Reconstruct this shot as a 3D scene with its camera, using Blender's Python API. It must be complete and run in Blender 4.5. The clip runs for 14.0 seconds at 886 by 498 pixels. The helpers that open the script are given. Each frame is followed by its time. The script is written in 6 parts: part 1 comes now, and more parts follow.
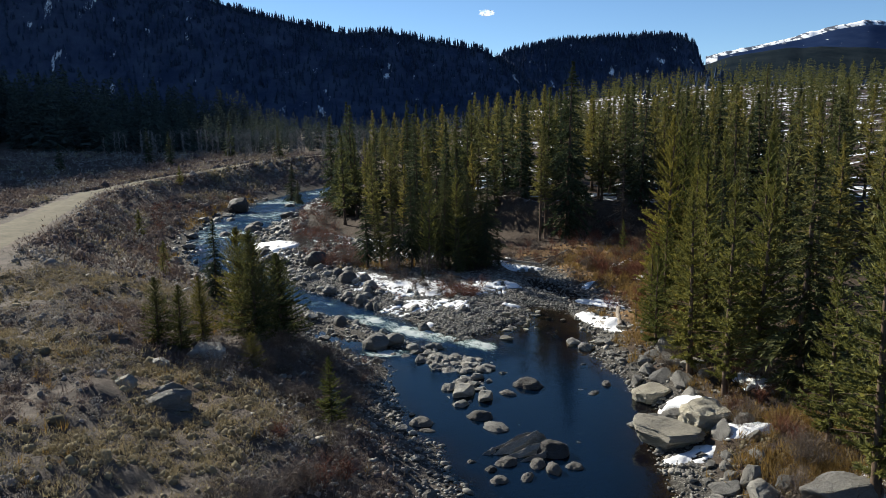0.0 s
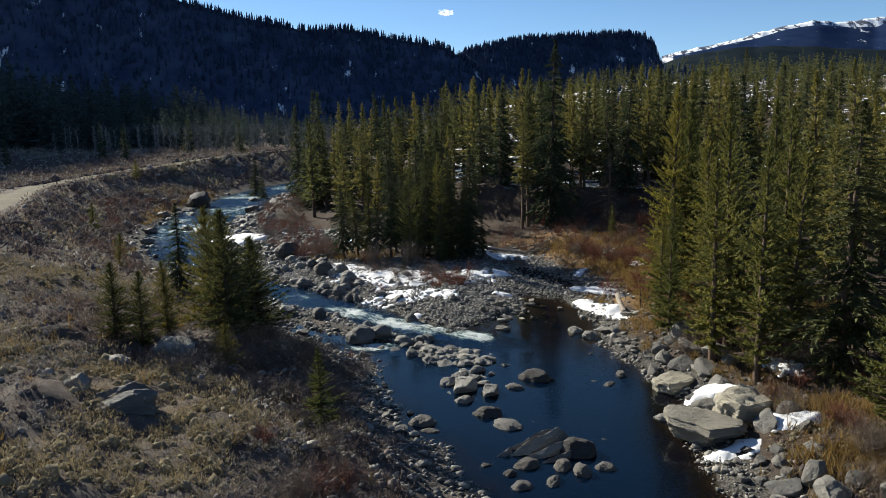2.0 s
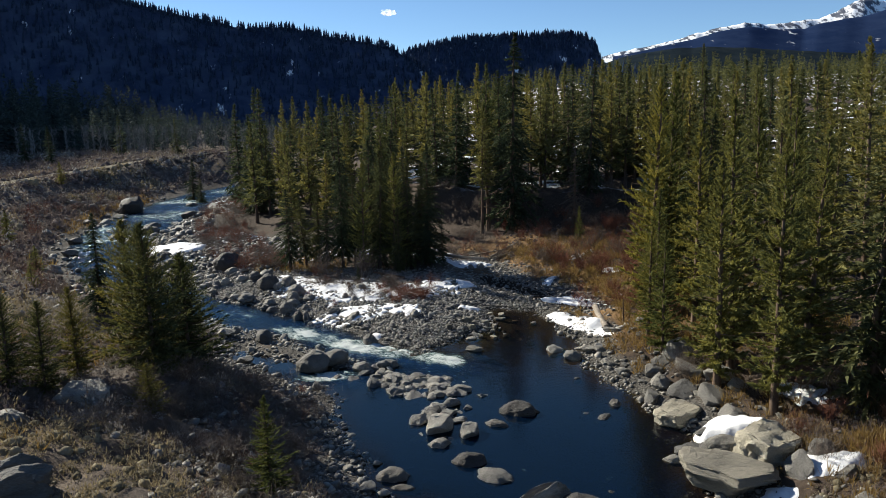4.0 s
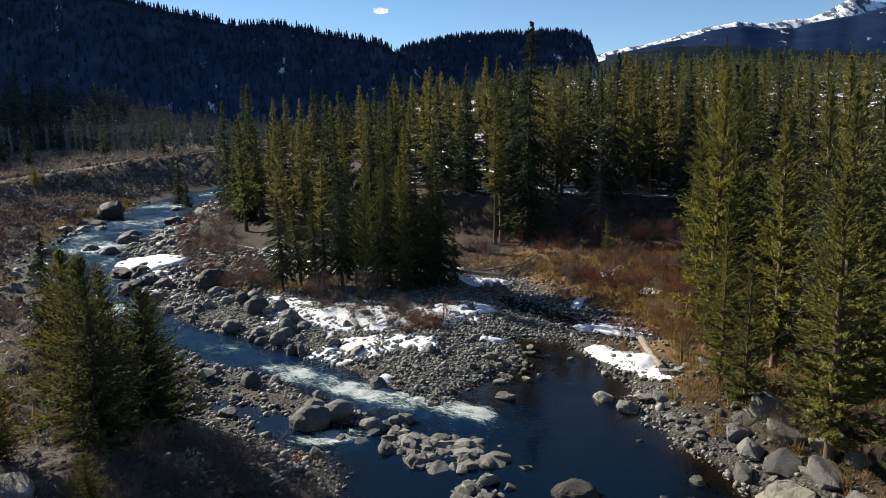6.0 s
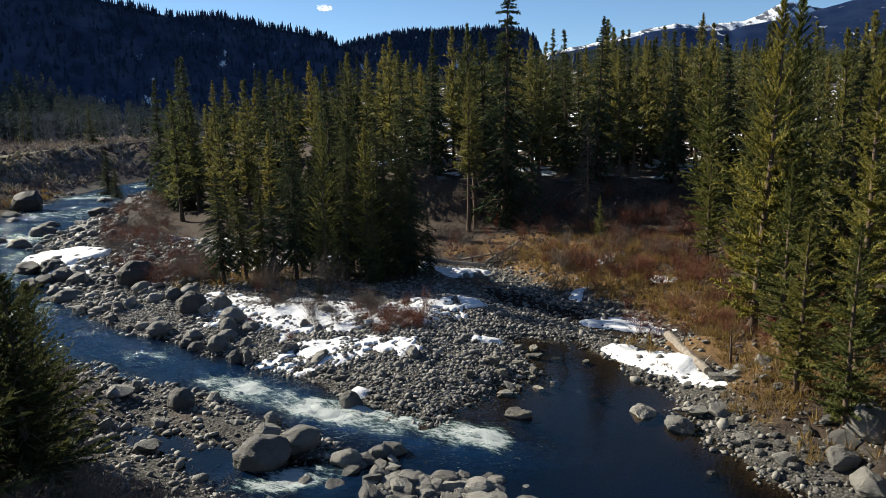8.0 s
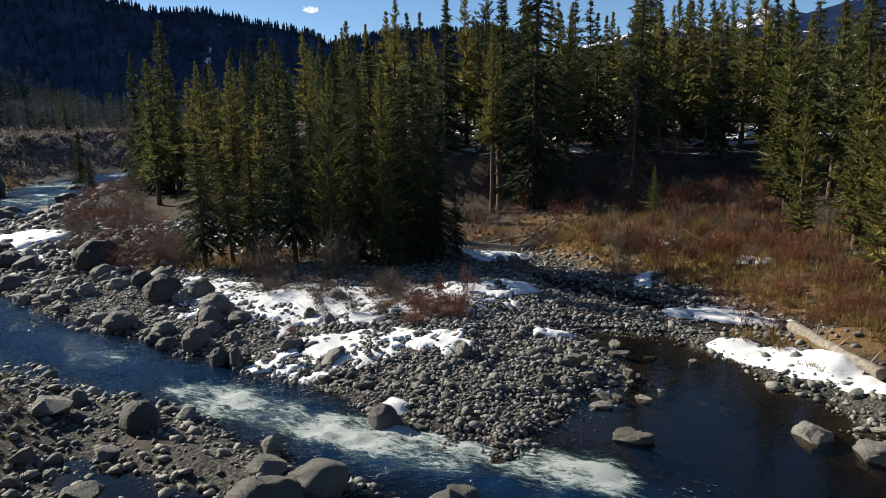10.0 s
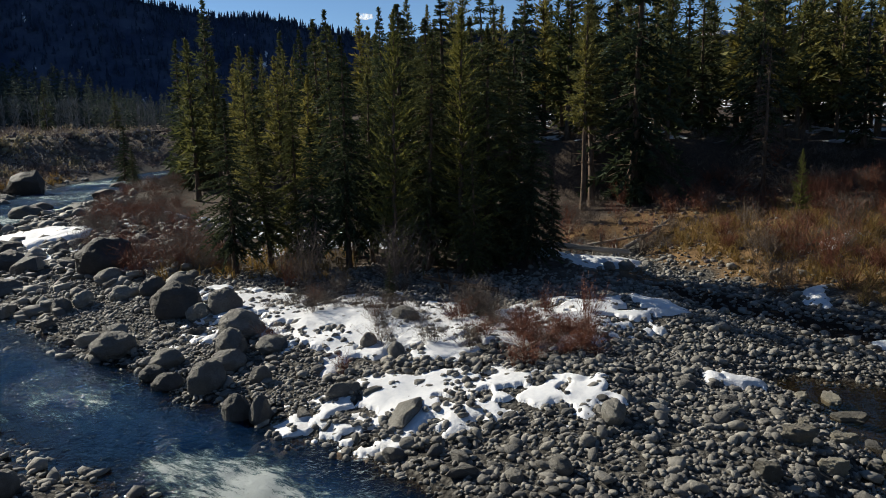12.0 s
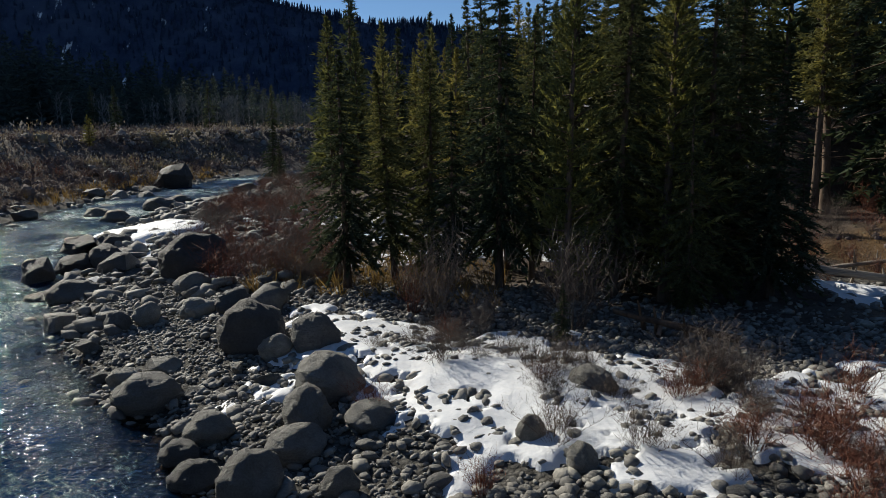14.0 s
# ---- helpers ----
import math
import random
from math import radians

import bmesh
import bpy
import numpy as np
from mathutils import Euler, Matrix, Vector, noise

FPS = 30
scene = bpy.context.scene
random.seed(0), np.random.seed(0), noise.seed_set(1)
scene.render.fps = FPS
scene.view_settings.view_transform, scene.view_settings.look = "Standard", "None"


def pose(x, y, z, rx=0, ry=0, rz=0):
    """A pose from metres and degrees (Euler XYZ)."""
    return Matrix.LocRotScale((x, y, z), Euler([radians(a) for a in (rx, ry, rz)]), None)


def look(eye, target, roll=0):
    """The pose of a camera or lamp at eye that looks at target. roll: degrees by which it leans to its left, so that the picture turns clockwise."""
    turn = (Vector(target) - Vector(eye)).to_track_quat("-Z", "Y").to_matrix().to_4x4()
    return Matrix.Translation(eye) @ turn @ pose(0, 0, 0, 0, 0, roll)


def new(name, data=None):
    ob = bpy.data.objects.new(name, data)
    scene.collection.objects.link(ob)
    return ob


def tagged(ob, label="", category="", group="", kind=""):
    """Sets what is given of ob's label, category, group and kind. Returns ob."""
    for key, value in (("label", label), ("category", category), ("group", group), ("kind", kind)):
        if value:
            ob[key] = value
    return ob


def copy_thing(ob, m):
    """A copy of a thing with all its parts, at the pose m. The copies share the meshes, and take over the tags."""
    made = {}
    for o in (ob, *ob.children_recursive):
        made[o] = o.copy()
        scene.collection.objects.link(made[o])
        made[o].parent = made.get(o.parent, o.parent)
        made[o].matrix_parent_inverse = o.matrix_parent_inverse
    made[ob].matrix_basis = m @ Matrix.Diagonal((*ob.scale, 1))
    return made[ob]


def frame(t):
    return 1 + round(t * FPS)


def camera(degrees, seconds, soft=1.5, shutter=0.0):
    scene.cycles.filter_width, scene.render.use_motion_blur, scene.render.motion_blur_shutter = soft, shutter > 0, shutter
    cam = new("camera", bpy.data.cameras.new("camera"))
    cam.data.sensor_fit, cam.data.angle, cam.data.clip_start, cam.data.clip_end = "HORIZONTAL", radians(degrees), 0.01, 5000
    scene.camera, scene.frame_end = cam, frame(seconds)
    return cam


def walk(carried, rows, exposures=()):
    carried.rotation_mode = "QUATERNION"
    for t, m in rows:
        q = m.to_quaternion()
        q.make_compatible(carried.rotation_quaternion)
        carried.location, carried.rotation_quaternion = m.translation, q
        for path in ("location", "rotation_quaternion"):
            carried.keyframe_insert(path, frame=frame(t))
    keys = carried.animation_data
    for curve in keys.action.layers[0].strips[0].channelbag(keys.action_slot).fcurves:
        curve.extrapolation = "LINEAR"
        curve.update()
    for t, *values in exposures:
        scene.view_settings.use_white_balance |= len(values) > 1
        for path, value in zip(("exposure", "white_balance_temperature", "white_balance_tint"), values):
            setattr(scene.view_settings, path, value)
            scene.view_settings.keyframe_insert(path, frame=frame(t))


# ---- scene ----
cam = camera(62.9, 14.0, soft=0.65)
EXPOSURE = 0.86
PATH = [
    (0, (4.225, -5.083, 13.659), (4.174, -3.113, 13.321), -1.0),
    (0.5, (3.713, -4.151, 12.978), (3.731, -2.181, 12.637), -1.0),
    (1, (3.149, -3.238, 12.329), (3.21, -1.268, 11.988), -1.0),
    (1.5, (2.783, -2.329, 12.084), (2.839, -0.359, 11.742), -1.2),
    (2, (2.499, -1.323, 12.023), (2.552, 0.647, 11.683), -1.3),
    (2.5, (2.258, -0.244, 11.952), (2.322, 1.726, 11.611), -1.3),
    (2.6, (2.202, -0.072, 11.95), (2.272, 1.898, 11.614), -1.1),
    (3, (2.083, 0.906, 11.881), (2.174, 2.875, 11.539), -1.3),
    (3.2, (2.024, 1.412, 11.808), (2.146, 3.38, 11.468), -1.4),
    (5.3, (1.398, 7.941, 11.848), (1.626, 9.898, 11.501), -1.5),
    (5.5, (1.297, 8.667, 11.845), (1.525, 10.624, 11.499), -1.4),
    (6, (1.163, 10.536, 11.905), (1.384, 12.494, 11.558), -1.5),
    (6.5, (1.026, 12.423, 11.717), (1.264, 14.378, 11.369), -1.5),
    (7, (0.835, 14.278, 11.125), (1.148, 16.222, 10.774), -1.4),
    (7.5, (0.635, 16.129, 10.494), (0.978, 18.068, 10.141), -1.4),
    (8, (0.424, 17.899, 9.83), (0.79, 19.833, 9.477), -1.3),
    (8.2, (0.356, 18.64, 9.579), (0.73, 20.573, 9.225), -1.4),
    (10.3, (-0.38, 26.683, 6.939), (0.024, 28.611, 6.596), -1.1),
    (10.5, (-0.375, 27.451, 6.736), (0.02, 29.382, 6.395), -1.2),
    (11, (-0.387, 29.404, 6.454), (-0.03, 31.342, 6.116), -1.2),
    (11.5, (-0.391, 31.325, 6.171), (-0.043, 33.266, 5.836), -1.2),
    (12, (-0.377, 33.239, 5.897), (-0.112, 35.194, 5.568), -1.3),
    (12.5, (-0.335, 35.115, 5.636), (-0.135, 37.078, 5.31), -1.3),
    (13, (-0.328, 37.03, 5.335), (-0.211, 39.001, 5.015), -1.2),
    (13.5, (-0.372, 38.935, 5.044), (-0.373, 40.911, 4.734), -1.1),
    (14, (-0.442, 40.97, 4.826), (-0.58, 42.942, 4.52), -0.9),
]
walk(cam, [(t, look(eye, target, roll)) for t, eye, target, roll in PATH],
     exposures=[(0.0, EXPOSURE + 0.05, 6200, 6), (8.0, EXPOSURE + 0.08, 6400, 6), (11.0, EXPOSURE - 0.2, 6400, 6), (14.0, EXPOSURE - 0.54, 6200, 6)])

# ---- world and sun ----
SUN_AZ, SUN_EL = radians(-47), radians(29)   # azimuth from +y towards -x
SUN_DIR = Vector((math.sin(SUN_AZ) * math.cos(SUN_EL), math.cos(SUN_AZ) * math.cos(SUN_EL), math.sin(SUN_EL)))
world = bpy.data.worlds.new("world")
scene.world = world
world.use_nodes = True
wn = world.node_tree.nodes
sky = wn.new("ShaderNodeTexSky")
sky.sky_type, sky.sun_disc = "NISHITA", False
sky.sun_elevation, sky.sun_rotation = SUN_EL, SUN_AZ
sky.altitude, sky.dust_density, sky.ozone_density = 2600, 0.0, 4.0
world.node_tree.links.new(sky.outputs[0], wn["Background"].inputs[0])
wn["Background"].inputs[1].default_value = 0.067
sun = new("sun", bpy.data.lights.new("sun", "SUN"))
sun.data.energy, sun.data.angle, sun.data.color = 5.0, radians(0.53), (1.0, 0.905, 0.77)
sun.matrix_world = look(SUN_DIR * 100, (0, 0, 0))

# ---- noise and plan functions ----
RNG = np.random.default_rng(7)
TABLE = RNG.random((256, 256))


def vnoise(x, y, seed=0):
    """Smooth value noise, 0 to 1, on a unit lattice."""
    x, y = np.asarray(x, float) + seed * 17.31, np.asarray(y, float) + seed * 9.77
    i, j = np.floor(x).astype(int), np.floor(y).astype(int)
    u, v = x - i, y - j
    u, v = u * u * (3 - 2 * u), v * v * (3 - 2 * v)
    a, b = TABLE[i % 256, j % 256], TABLE[(i + 1) % 256, j % 256]
    c, d = TABLE[i % 256, (j + 1) % 256], TABLE[(i + 1) % 256, (j + 1) % 256]
    return (a * (1 - u) + b * u) * (1 - v) + (c * (1 - u) + d * u) * v


def fbm(x, y, seed=0, octaves=4):
    out, amp, total = 0, 1.0, 0
    for k in range(octaves):
        out = out + amp * vnoise(x * 2**k, y * 2**k, seed + k)
        total += amp
        amp *= 0.5
    return out / total


def chain(x, y, rows):
    """Signed distance to a chain of round-ended strips with rows of x, y, half width."""
    best = np.full(np.shape(x), 1e9)
    for (ax, ay, ar), (bx, by, br) in zip(rows[:-1], rows[1:]):
        dx, dy = bx - ax, by - ay
        t = np.clip(((x - ax) * dx + (y - ay) * dy) / (dx * dx + dy * dy), 0, 1)
        best = np.minimum(best, np.hypot(x - ax - t * dx, y - ay - t * dy) - (ar + t * (br - ar)))
    return best


def along(points):
    p = sorted(points, key=lambda q: q[1])
    return lambda y: np.interp(y, [q[1] for q in p], [q[0] for q in p])


MAIN = [(30, 215, 5), (-5, 185, 5), (-18, 160, 5), (-25, 142, 5), (-27.5, 126, 5), (-27, 110, 6), (-27, 97, 5.5), (-26, 84, 4.2),
        (-21.5, 71.5, 4), (-17, 62.5, 3.3), (-12.3, 55.3, 2.6), (-7.3, 50.4, 2.5), (-2.1, 45.2, 2.1), (1.5, 40.4, 1.9), (4.5, 38, 1.7), (7, 36, 2)]
POOL = [(9.5, -30, 5), (8.4, 12, 4.6), (8.1, 20, 4.4), (7.6, 25, 5.2), (7.1, 29, 6.4), (6.4, 33, 6.5), (7.2, 36, 5.5), (9.6, 40.5, 3.5), (10.5, 44, 2.3), (10.5, 46.2, 1.7), (9.8, 47.6, 0.8)]
SIDE = [(2, 35.5, 2.2), (-0.8, 37.3, 1.5), (-3.4, 39.6, 0.9), (-5.6, 42.2, 0.5)]
BACK = [(14.5, 47.5, 1.4), (11.8, 53.5, 2.3), (10.2, 59, 2.4), (10.2, 63, 2.2), (4, 68.5, 1.5), (-6, 76, 1.5), (-16, 86, 1.5)]
river_x = along([(p[0], p[1]) for p in MAIN[:-1]] + [(6.3, 33), (7.3, 25), (8.4, 12), (9.5, -30)])
back_x = along([(10, -60), (10, 40), (11, 45), (14.5, 47.5), (12.4, 53.5), (11.2, 59), (10.6, 63), (4, 68.5), (-6, 76), (-16, 86), (-19, 120), (-14, 160), (30, 215)])
ROAD = [(-24, -40, 3.4), (-27, 10, 3.5), (-30, 38, 3.6), (-36.5, 60, 3.0), (-46.5, 92, 1.7), (-47, 117, 1.3), (-40, 158, 1.0), (-20, 195, 1.0), (20, 240, 1.0)]
road_x = along([(p[0], p[1]) for p in ROAD])


def water_level(x, y):
    return np.clip(np.asarray(y, float) - 50, 0, 200) * 0.005


def wet(x, y):
    """Signed distance to open water, negative in it."""
    d = np.minimum(np.minimum(chain(x, y, MAIN), chain(x, y, POOL)), chain(x, y, SIDE))
    return d + (fbm(x * 0.7, y * 0.7, 3, 3) - 0.5) * 1.5


def sides(x, y):
    left = 1.0 / (1 + np.exp(np.clip((x - river_x(y)) * 1.5, -30, 30)))
    right = 1.0 / (1 + np.exp(np.clip((back_x(y) - x) * 1.5, -30, 30)))
    return left, right * (1 - left)


def terrace_edge(x):
    """The y at which the wooded terrace across the river begins."""
    return np.interp(x, [-20, 4, 9, 13, 20, 30, 45, 70, 120], [150, 92, 80, 75.2, 73.6, 73.0, 69, 62, 50])


def height(x, y):
    """The ground's height."""
    x, y = np.asarray(x, float), np.asarray(y, float)
    d, dback = wet(x, y), chain(x, y, BACK)
    left, right = sides(x, y)
    dl = np.maximum(d, 0)
    zl = np.interp(dl, [0, 1.2, 3.5, 7.5, 10, 13.5, 22, 30, 60, 120, 400], [0, 0.22, 1.0, 2.6, 3.0, 4.3, 4.9, 5.1, 6.4, 8, 14])
    dr = np.maximum(np.minimum(d, dback), 0)
    zr = np.interp(dr, [0, 1, 3, 6, 10, 20, 60, 150, 300], [0.05, 0.3, 0.9, 1.5, 1.9, 2.8, 7, 16, 30])
    past = y - terrace_edge(x) - (fbm(x * 0.25, y * 0, 13, 2) - 0.5) * 1.6
    step = np.clip((past + 2.4) / 2.4, 0, 1)
    shelf = 4.9 + np.clip(past, 0, 250) * (0.05 + 0.04 * np.clip((x - 35) / 60, 0, 1))
    zr = zr + (np.maximum(zr, shelf) - zr) * step * step * (3 - 2 * step)
    zm = np.minimum(0.08 + dl * 0.16, 0.8) - 0.45 * np.clip(-dback / 1.2, 0, 1) * np.clip(dl / 2, 0, 1)
    z = left * zl + right * zr + (1 - left - right) * zm
    far = np.clip((np.hypot(x, y - 40) - 10) / 60, 0, 1)
    rough = (fbm(x * 0.35, y * 0.35, 11, 4) - 0.5) * (0.25 + 0.9 * np.clip(z / 4, 0, 1)) * np.clip(dl, 0, 1.2)
    z = z + rough + (fbm(x * 0.03, y * 0.03, 5, 3) - 0.5) * 3.0 * far * np.clip(dl / 12, 0, 1)
    flat = np.clip(1.4 - np.abs(chain(x, y, ROAD)).clip(0) / 3.0, 0, 1) * (chain(x, y, ROAD) > 0) + (chain(x, y, ROAD) <= 0)
    z = z + (np.interp(y, [0, 60, 120, 200], [4.9, 5.0, 5.2, 6.5]) - z) * np.clip(flat, 0, 1) * 0.95
    bed = -np.interp(-d, [0, 0.6, 2, 4, 6], [0.0, 0.09, 0.3, 0.65, 1.0])
    return np.where(d < 0, bed, z) + water_level(x, y)


def ground_z(x, y):
    return float(height(np.array([x]), np.array([y]))[0])


# ---- mesh helpers ----
def mesh_np(name, verts, faces, mats=(), smooth=False, slots=None):
    """A mesh from arrays; faces are rows of 3 or of 4 indices."""
    me = bpy.data.meshes.new(name)
    verts, faces = np.asarray(verts, np.float32), np.asarray(faces, np.int32)
    n, k = faces.shape
    me.vertices.add(len(verts))
    me.vertices.foreach_set("co", verts.ravel())
    me.loops.add(n * k)
    me.loops.foreach_set("vertex_index", faces.ravel())
    me.polygons.add(n)
    me.polygons.foreach_set("loop_start", np.arange(0, n * k, k, dtype=np.int32))
    if smooth:
        me.polygons.foreach_set("use_smooth", np.ones(n, bool))
    for m in mats:
        me.materials.append(m)
    if slots is not None:
        me.polygons.foreach_set("material_index", np.asarray(slots, np.int32))
    me.update(calc_edges=True)
    return me


def put(name, me, parent=None, label="", category="", group="", kind="", at=None):
    ob = new(name, me)
    if parent is not None:
        ob.parent = parent
    if at is not None:
        ob.matrix_basis = at
    return tagged(ob, label, category, group, kind)


def float_attr(me, name, values):
    a = me.attributes.new(name, "FLOAT", "POINT")
    a.data.foreach_set("value", np.asarray(values, np.float32).ravel())


def grid_mesh(xs, ys):
    gx, gy = np.meshgrid(xs, ys)
    nx, ny = len(xs), len(ys)
    idx = np.arange(nx * ny).reshape(ny, nx)
    faces = np.stack([idx[:-1, :-1], idx[:-1, 1:], idx[1:, 1:], idx[1:, :-1]], -1).reshape(-1, 4)
    return gx.ravel(), gy.ravel(), faces


def used_only(verts, faces):
    keep = np.unique(faces)
    remap = np.zeros(len(verts), int)
    remap[keep] = np.arange(len(keep))
    return verts[keep], remap[faces], keep


# ---- materials ----
def material(name):
    m = bpy.data.materials.new(name)
    m.use_nodes = True
    t = m.node_tree
    return m, t.nodes, t.links, t.nodes["Principled BSDF"]


def ramp(nodes, links, source, stops):
    r = nodes.new("ShaderNodeValToRGB")
    el = r.color_ramp.elements
    while len(el) < len(stops):
        el.new(0.5)
    for e, (p, c) in zip(el, stops):
        e.position, e.color = p, (*c, 1) if len(c) == 3 else c
    links.new(source, r.inputs[0])
    return r.outputs[0]


def noise_node(nodes, links, scale, detail=5, rough=0.6, coord="Object", stretch=None):
    tc = nodes.new("ShaderNodeTexCoord")
    n = nodes.new("ShaderNodeTexNoise")
    n.inputs["Scale"].default_value, n.inputs["Detail"].default_value, n.inputs["Roughness"].default_value = scale, detail, rough
    src = tc.outputs[coord]
    if stretch:
        mp = nodes.new("ShaderNodeMapping")
        mp.inputs["Scale"].default_value = stretch[:3]
        if len(stretch) > 3:   # lengths along and across a turned axis
            mp.vector_type = "TEXTURE"
            mp.inputs["Rotation"].default_value = (0, 0, stretch[3])
        links.new(src, mp.inputs[0])
        src = mp.outputs[0]
    links.new(src, n.inputs["Vector"])
    return n.outputs["Fac"]


def mix(nodes, links, fac, a, b, kind="MIX"):
    m = nodes.new("ShaderNodeMix")
    m.data_type, m.blend_type = "RGBA", kind
    for value, slot in ((fac, 0), (a, 6), (b, 7)):
        if isinstance(value, (int, float)):
            m.inputs[slot].default_value = value
        elif isinstance(value, tuple):
            m.inputs[slot].default_value = (*value, 1)
        else:
            links.new(value, m.inputs[slot])
    return m.outputs[2]


def calc(nodes, links, op, a, b=0.0, c=None, clamp=False):
    m = nodes.new("ShaderNodeMath")
    m.operation, m.use_clamp = op, clamp
    for value, slot in ((a, 0), (b, 1), (c, 2)):
        if value is None:
            continue
        if isinstance(value, (int, float)):
            m.inputs[slot].default_value = value
        else:
            links.new(value, m.inputs[slot])
    return m.outputs[0]


def bump(nodes, links, bsdf, source, strength, distance=0.05):
    b = nodes.new("ShaderNodeBump")
    b.inputs["Strength"].default_value, b.inputs["Distance"].default_value = strength, distance
    links.new(source, b.inputs["Height"])
    links.new(b.outputs[0], bsdf.inputs["Normal"])
    return b.outputs[0]


def attr(nodes, name):
    a = nodes.new("ShaderNodeAttribute")
    a.attribute_name = name
    return a.outputs["Fac"]


def simple(name, stops, scale, rough=0.85, bump_s=0.4, bump_d=0.03, vary=0.25, stretch=None):
    """A matt material with two scales of colour, fine relief and a change from thing to thing."""
    m, n, l, b = material(name)
    f = noise_node(n, l, scale, 6, 0.65, stretch=stretch)
    col = ramp(n, l, f, stops)
    f2 = noise_node(n, l, scale * 0.17, 3, 0.5)
    col = mix(n, l, 0.6, col, ramp(n, l, f2, [(0.3, (0.65, 0.65, 0.65)), (0.7, (1.2, 1.2, 1.2))]), "MULTIPLY")
    info = n.new("ShaderNodeObjectInfo")
    col = mix(n, l, 1.0, col, ramp(n, l, info.outputs["Random"], [(0, (1 - vary,) * 3), (1, (1 + vary,) * 3)]), "MULTIPLY")
    l.new(col, b.inputs["Base Color"])
    b.inputs["Roughness"].default_value = rough
    b.inputs["Specular IOR Level"].default_value = 0.2
    bump(n, l, b, f, bump_s, bump_d)
    return m


def leaf_material(name, dark, light, glow, through_share=0.35):
    m, n, l, b = material(name)
    info = n.new("ShaderNodeObjectInfo")
    geo = n.new("ShaderNodeNewGeometry")
    big = noise_node(n, l, 0.8, 2, 0.5)
    f = calc(n, l, "ADD", calc(n, l, "MULTIPLY", geo.outputs["Random Per Island"], 0.5), calc(n, l, "MULTIPLY", big, 0.5))
    col = ramp(n, l, f, [(0.2, dark), (0.8, light)])
    col = mix(n, l, 1.0, col, ramp(n, l, info.outputs["Random"], [(0, (0.6, 0.68, 0.7)), (0.5, (1, 1, 1)), (1, (1.35, 1.2, 0.9))]), "MULTIPLY")
    l.new(col, b.inputs["Base Color"])
    b.inputs["Roughness"].default_value = 0.85
    b.inputs["Specular IOR Level"].default_value = 0.04
    tr = n.new("ShaderNodeBsdfTranslucent")
    l.new(mix(n, l, 1.0, col, glow, "MULTIPLY"), tr.inputs[0])
    ms = n.new("ShaderNodeMixShader")
    ms.inputs[0].default_value = through_share
    l.new(b.outputs[0], ms.inputs[1])
    l.new(tr.outputs[0], ms.inputs[2])
    l.new(ms.outputs[0], n["Material Output"].inputs[0])
    return m


SPRUCE = leaf_material("spruce_needles", (0.038, 0.05, 0.032), (0.115, 0.128, 0.072), (1.1, 1.1, 0.8), 0.2)
PINE = leaf_material("pine_needles", (0.085, 0.096, 0.038), (0.25, 0.245, 0.09), (1.2, 1.1, 0.7), 0.35)
OLIVE = leaf_material("olive_needles", (0.075, 0.083, 0.04), (0.225, 0.22, 0.098), (1.2, 1.1, 0.7), 0.3)
BUSHY = leaf_material("young_pine_needles", (0.048, 0.056, 0.028), (0.145, 0.145, 0.062), (1.2, 1.1, 0.7), 0.3)
FAR_GREEN = leaf_material("far_needles", (0.045, 0.058, 0.04), (0.12, 0.13, 0.075), (1.2, 1.2, 0.7), 0.25)
SAGE = leaf_material("sage_leaves", (0.155, 0.141, 0.13), (0.37, 0.342, 0.315), (1.2, 1.1, 0.9), 0.2)
RABBIT = leaf_material("rabbitbrush", (0.22, 0.17, 0.112), (0.5, 0.395, 0.265), (1.2, 1.06, 0.8), 0.25)
BROWN = leaf_material("dormant_brush", (0.11, 0.083, 0.078), (0.27, 0.21, 0.19), (1.2, 1.1, 0.9), 0.2)
# Greyed needles: haze over the far forest is mixed into the colour.
GREY_GREEN = leaf_material("grey_green_needles", (0.045, 0.058, 0.056), (0.115, 0.13, 0.115), (1.1, 1.1, 0.9), 0.2)
# Needles tinted blue: the hills' haze is put into their colour.
HAZE_BLUE_GREEN = leaf_material("haze_tinted_needles", (0.036, 0.053, 0.1), (0.074, 0.1, 0.165), (1.0, 1.1, 1.1), 0.15)
STRAW = leaf_material("straw_grass", (0.15, 0.1, 0.045), (0.34, 0.24, 0.105), (1.2, 1.05, 0.7), 0.3)
BARK = simple("bark", [(0.3, (0.05, 0.035, 0.025)), (0.7, (0.17, 0.12, 0.085))], 9, 0.9, 0.8, 0.03, stretch=(1, 1, 0.25))
RED_STEM = simple("willow_stems", [(0.3, (0.1, 0.04, 0.025)), (0.7, (0.24, 0.1, 0.06))], 4, 0.8, 0.1)
GREY_STEM = simple("bare_stems", [(0.3, (0.09, 0.07, 0.055)), (0.7, (0.2, 0.16, 0.13))], 4, 0.85, 0.1)
ASPEN = simple("aspen_stems", [(0.3, (0.12, 0.11, 0.105)), (0.7, (0.25, 0.24, 0.225))], 4, 0.85, 0.1)
LOG_WOOD = simple("bleached_log", [(0.3, (0.14, 0.115, 0.09)), (0.7, (0.4, 0.35, 0.29))], 6, 0.8, 0.7, 0.03, stretch=(0.12, 1, 1))


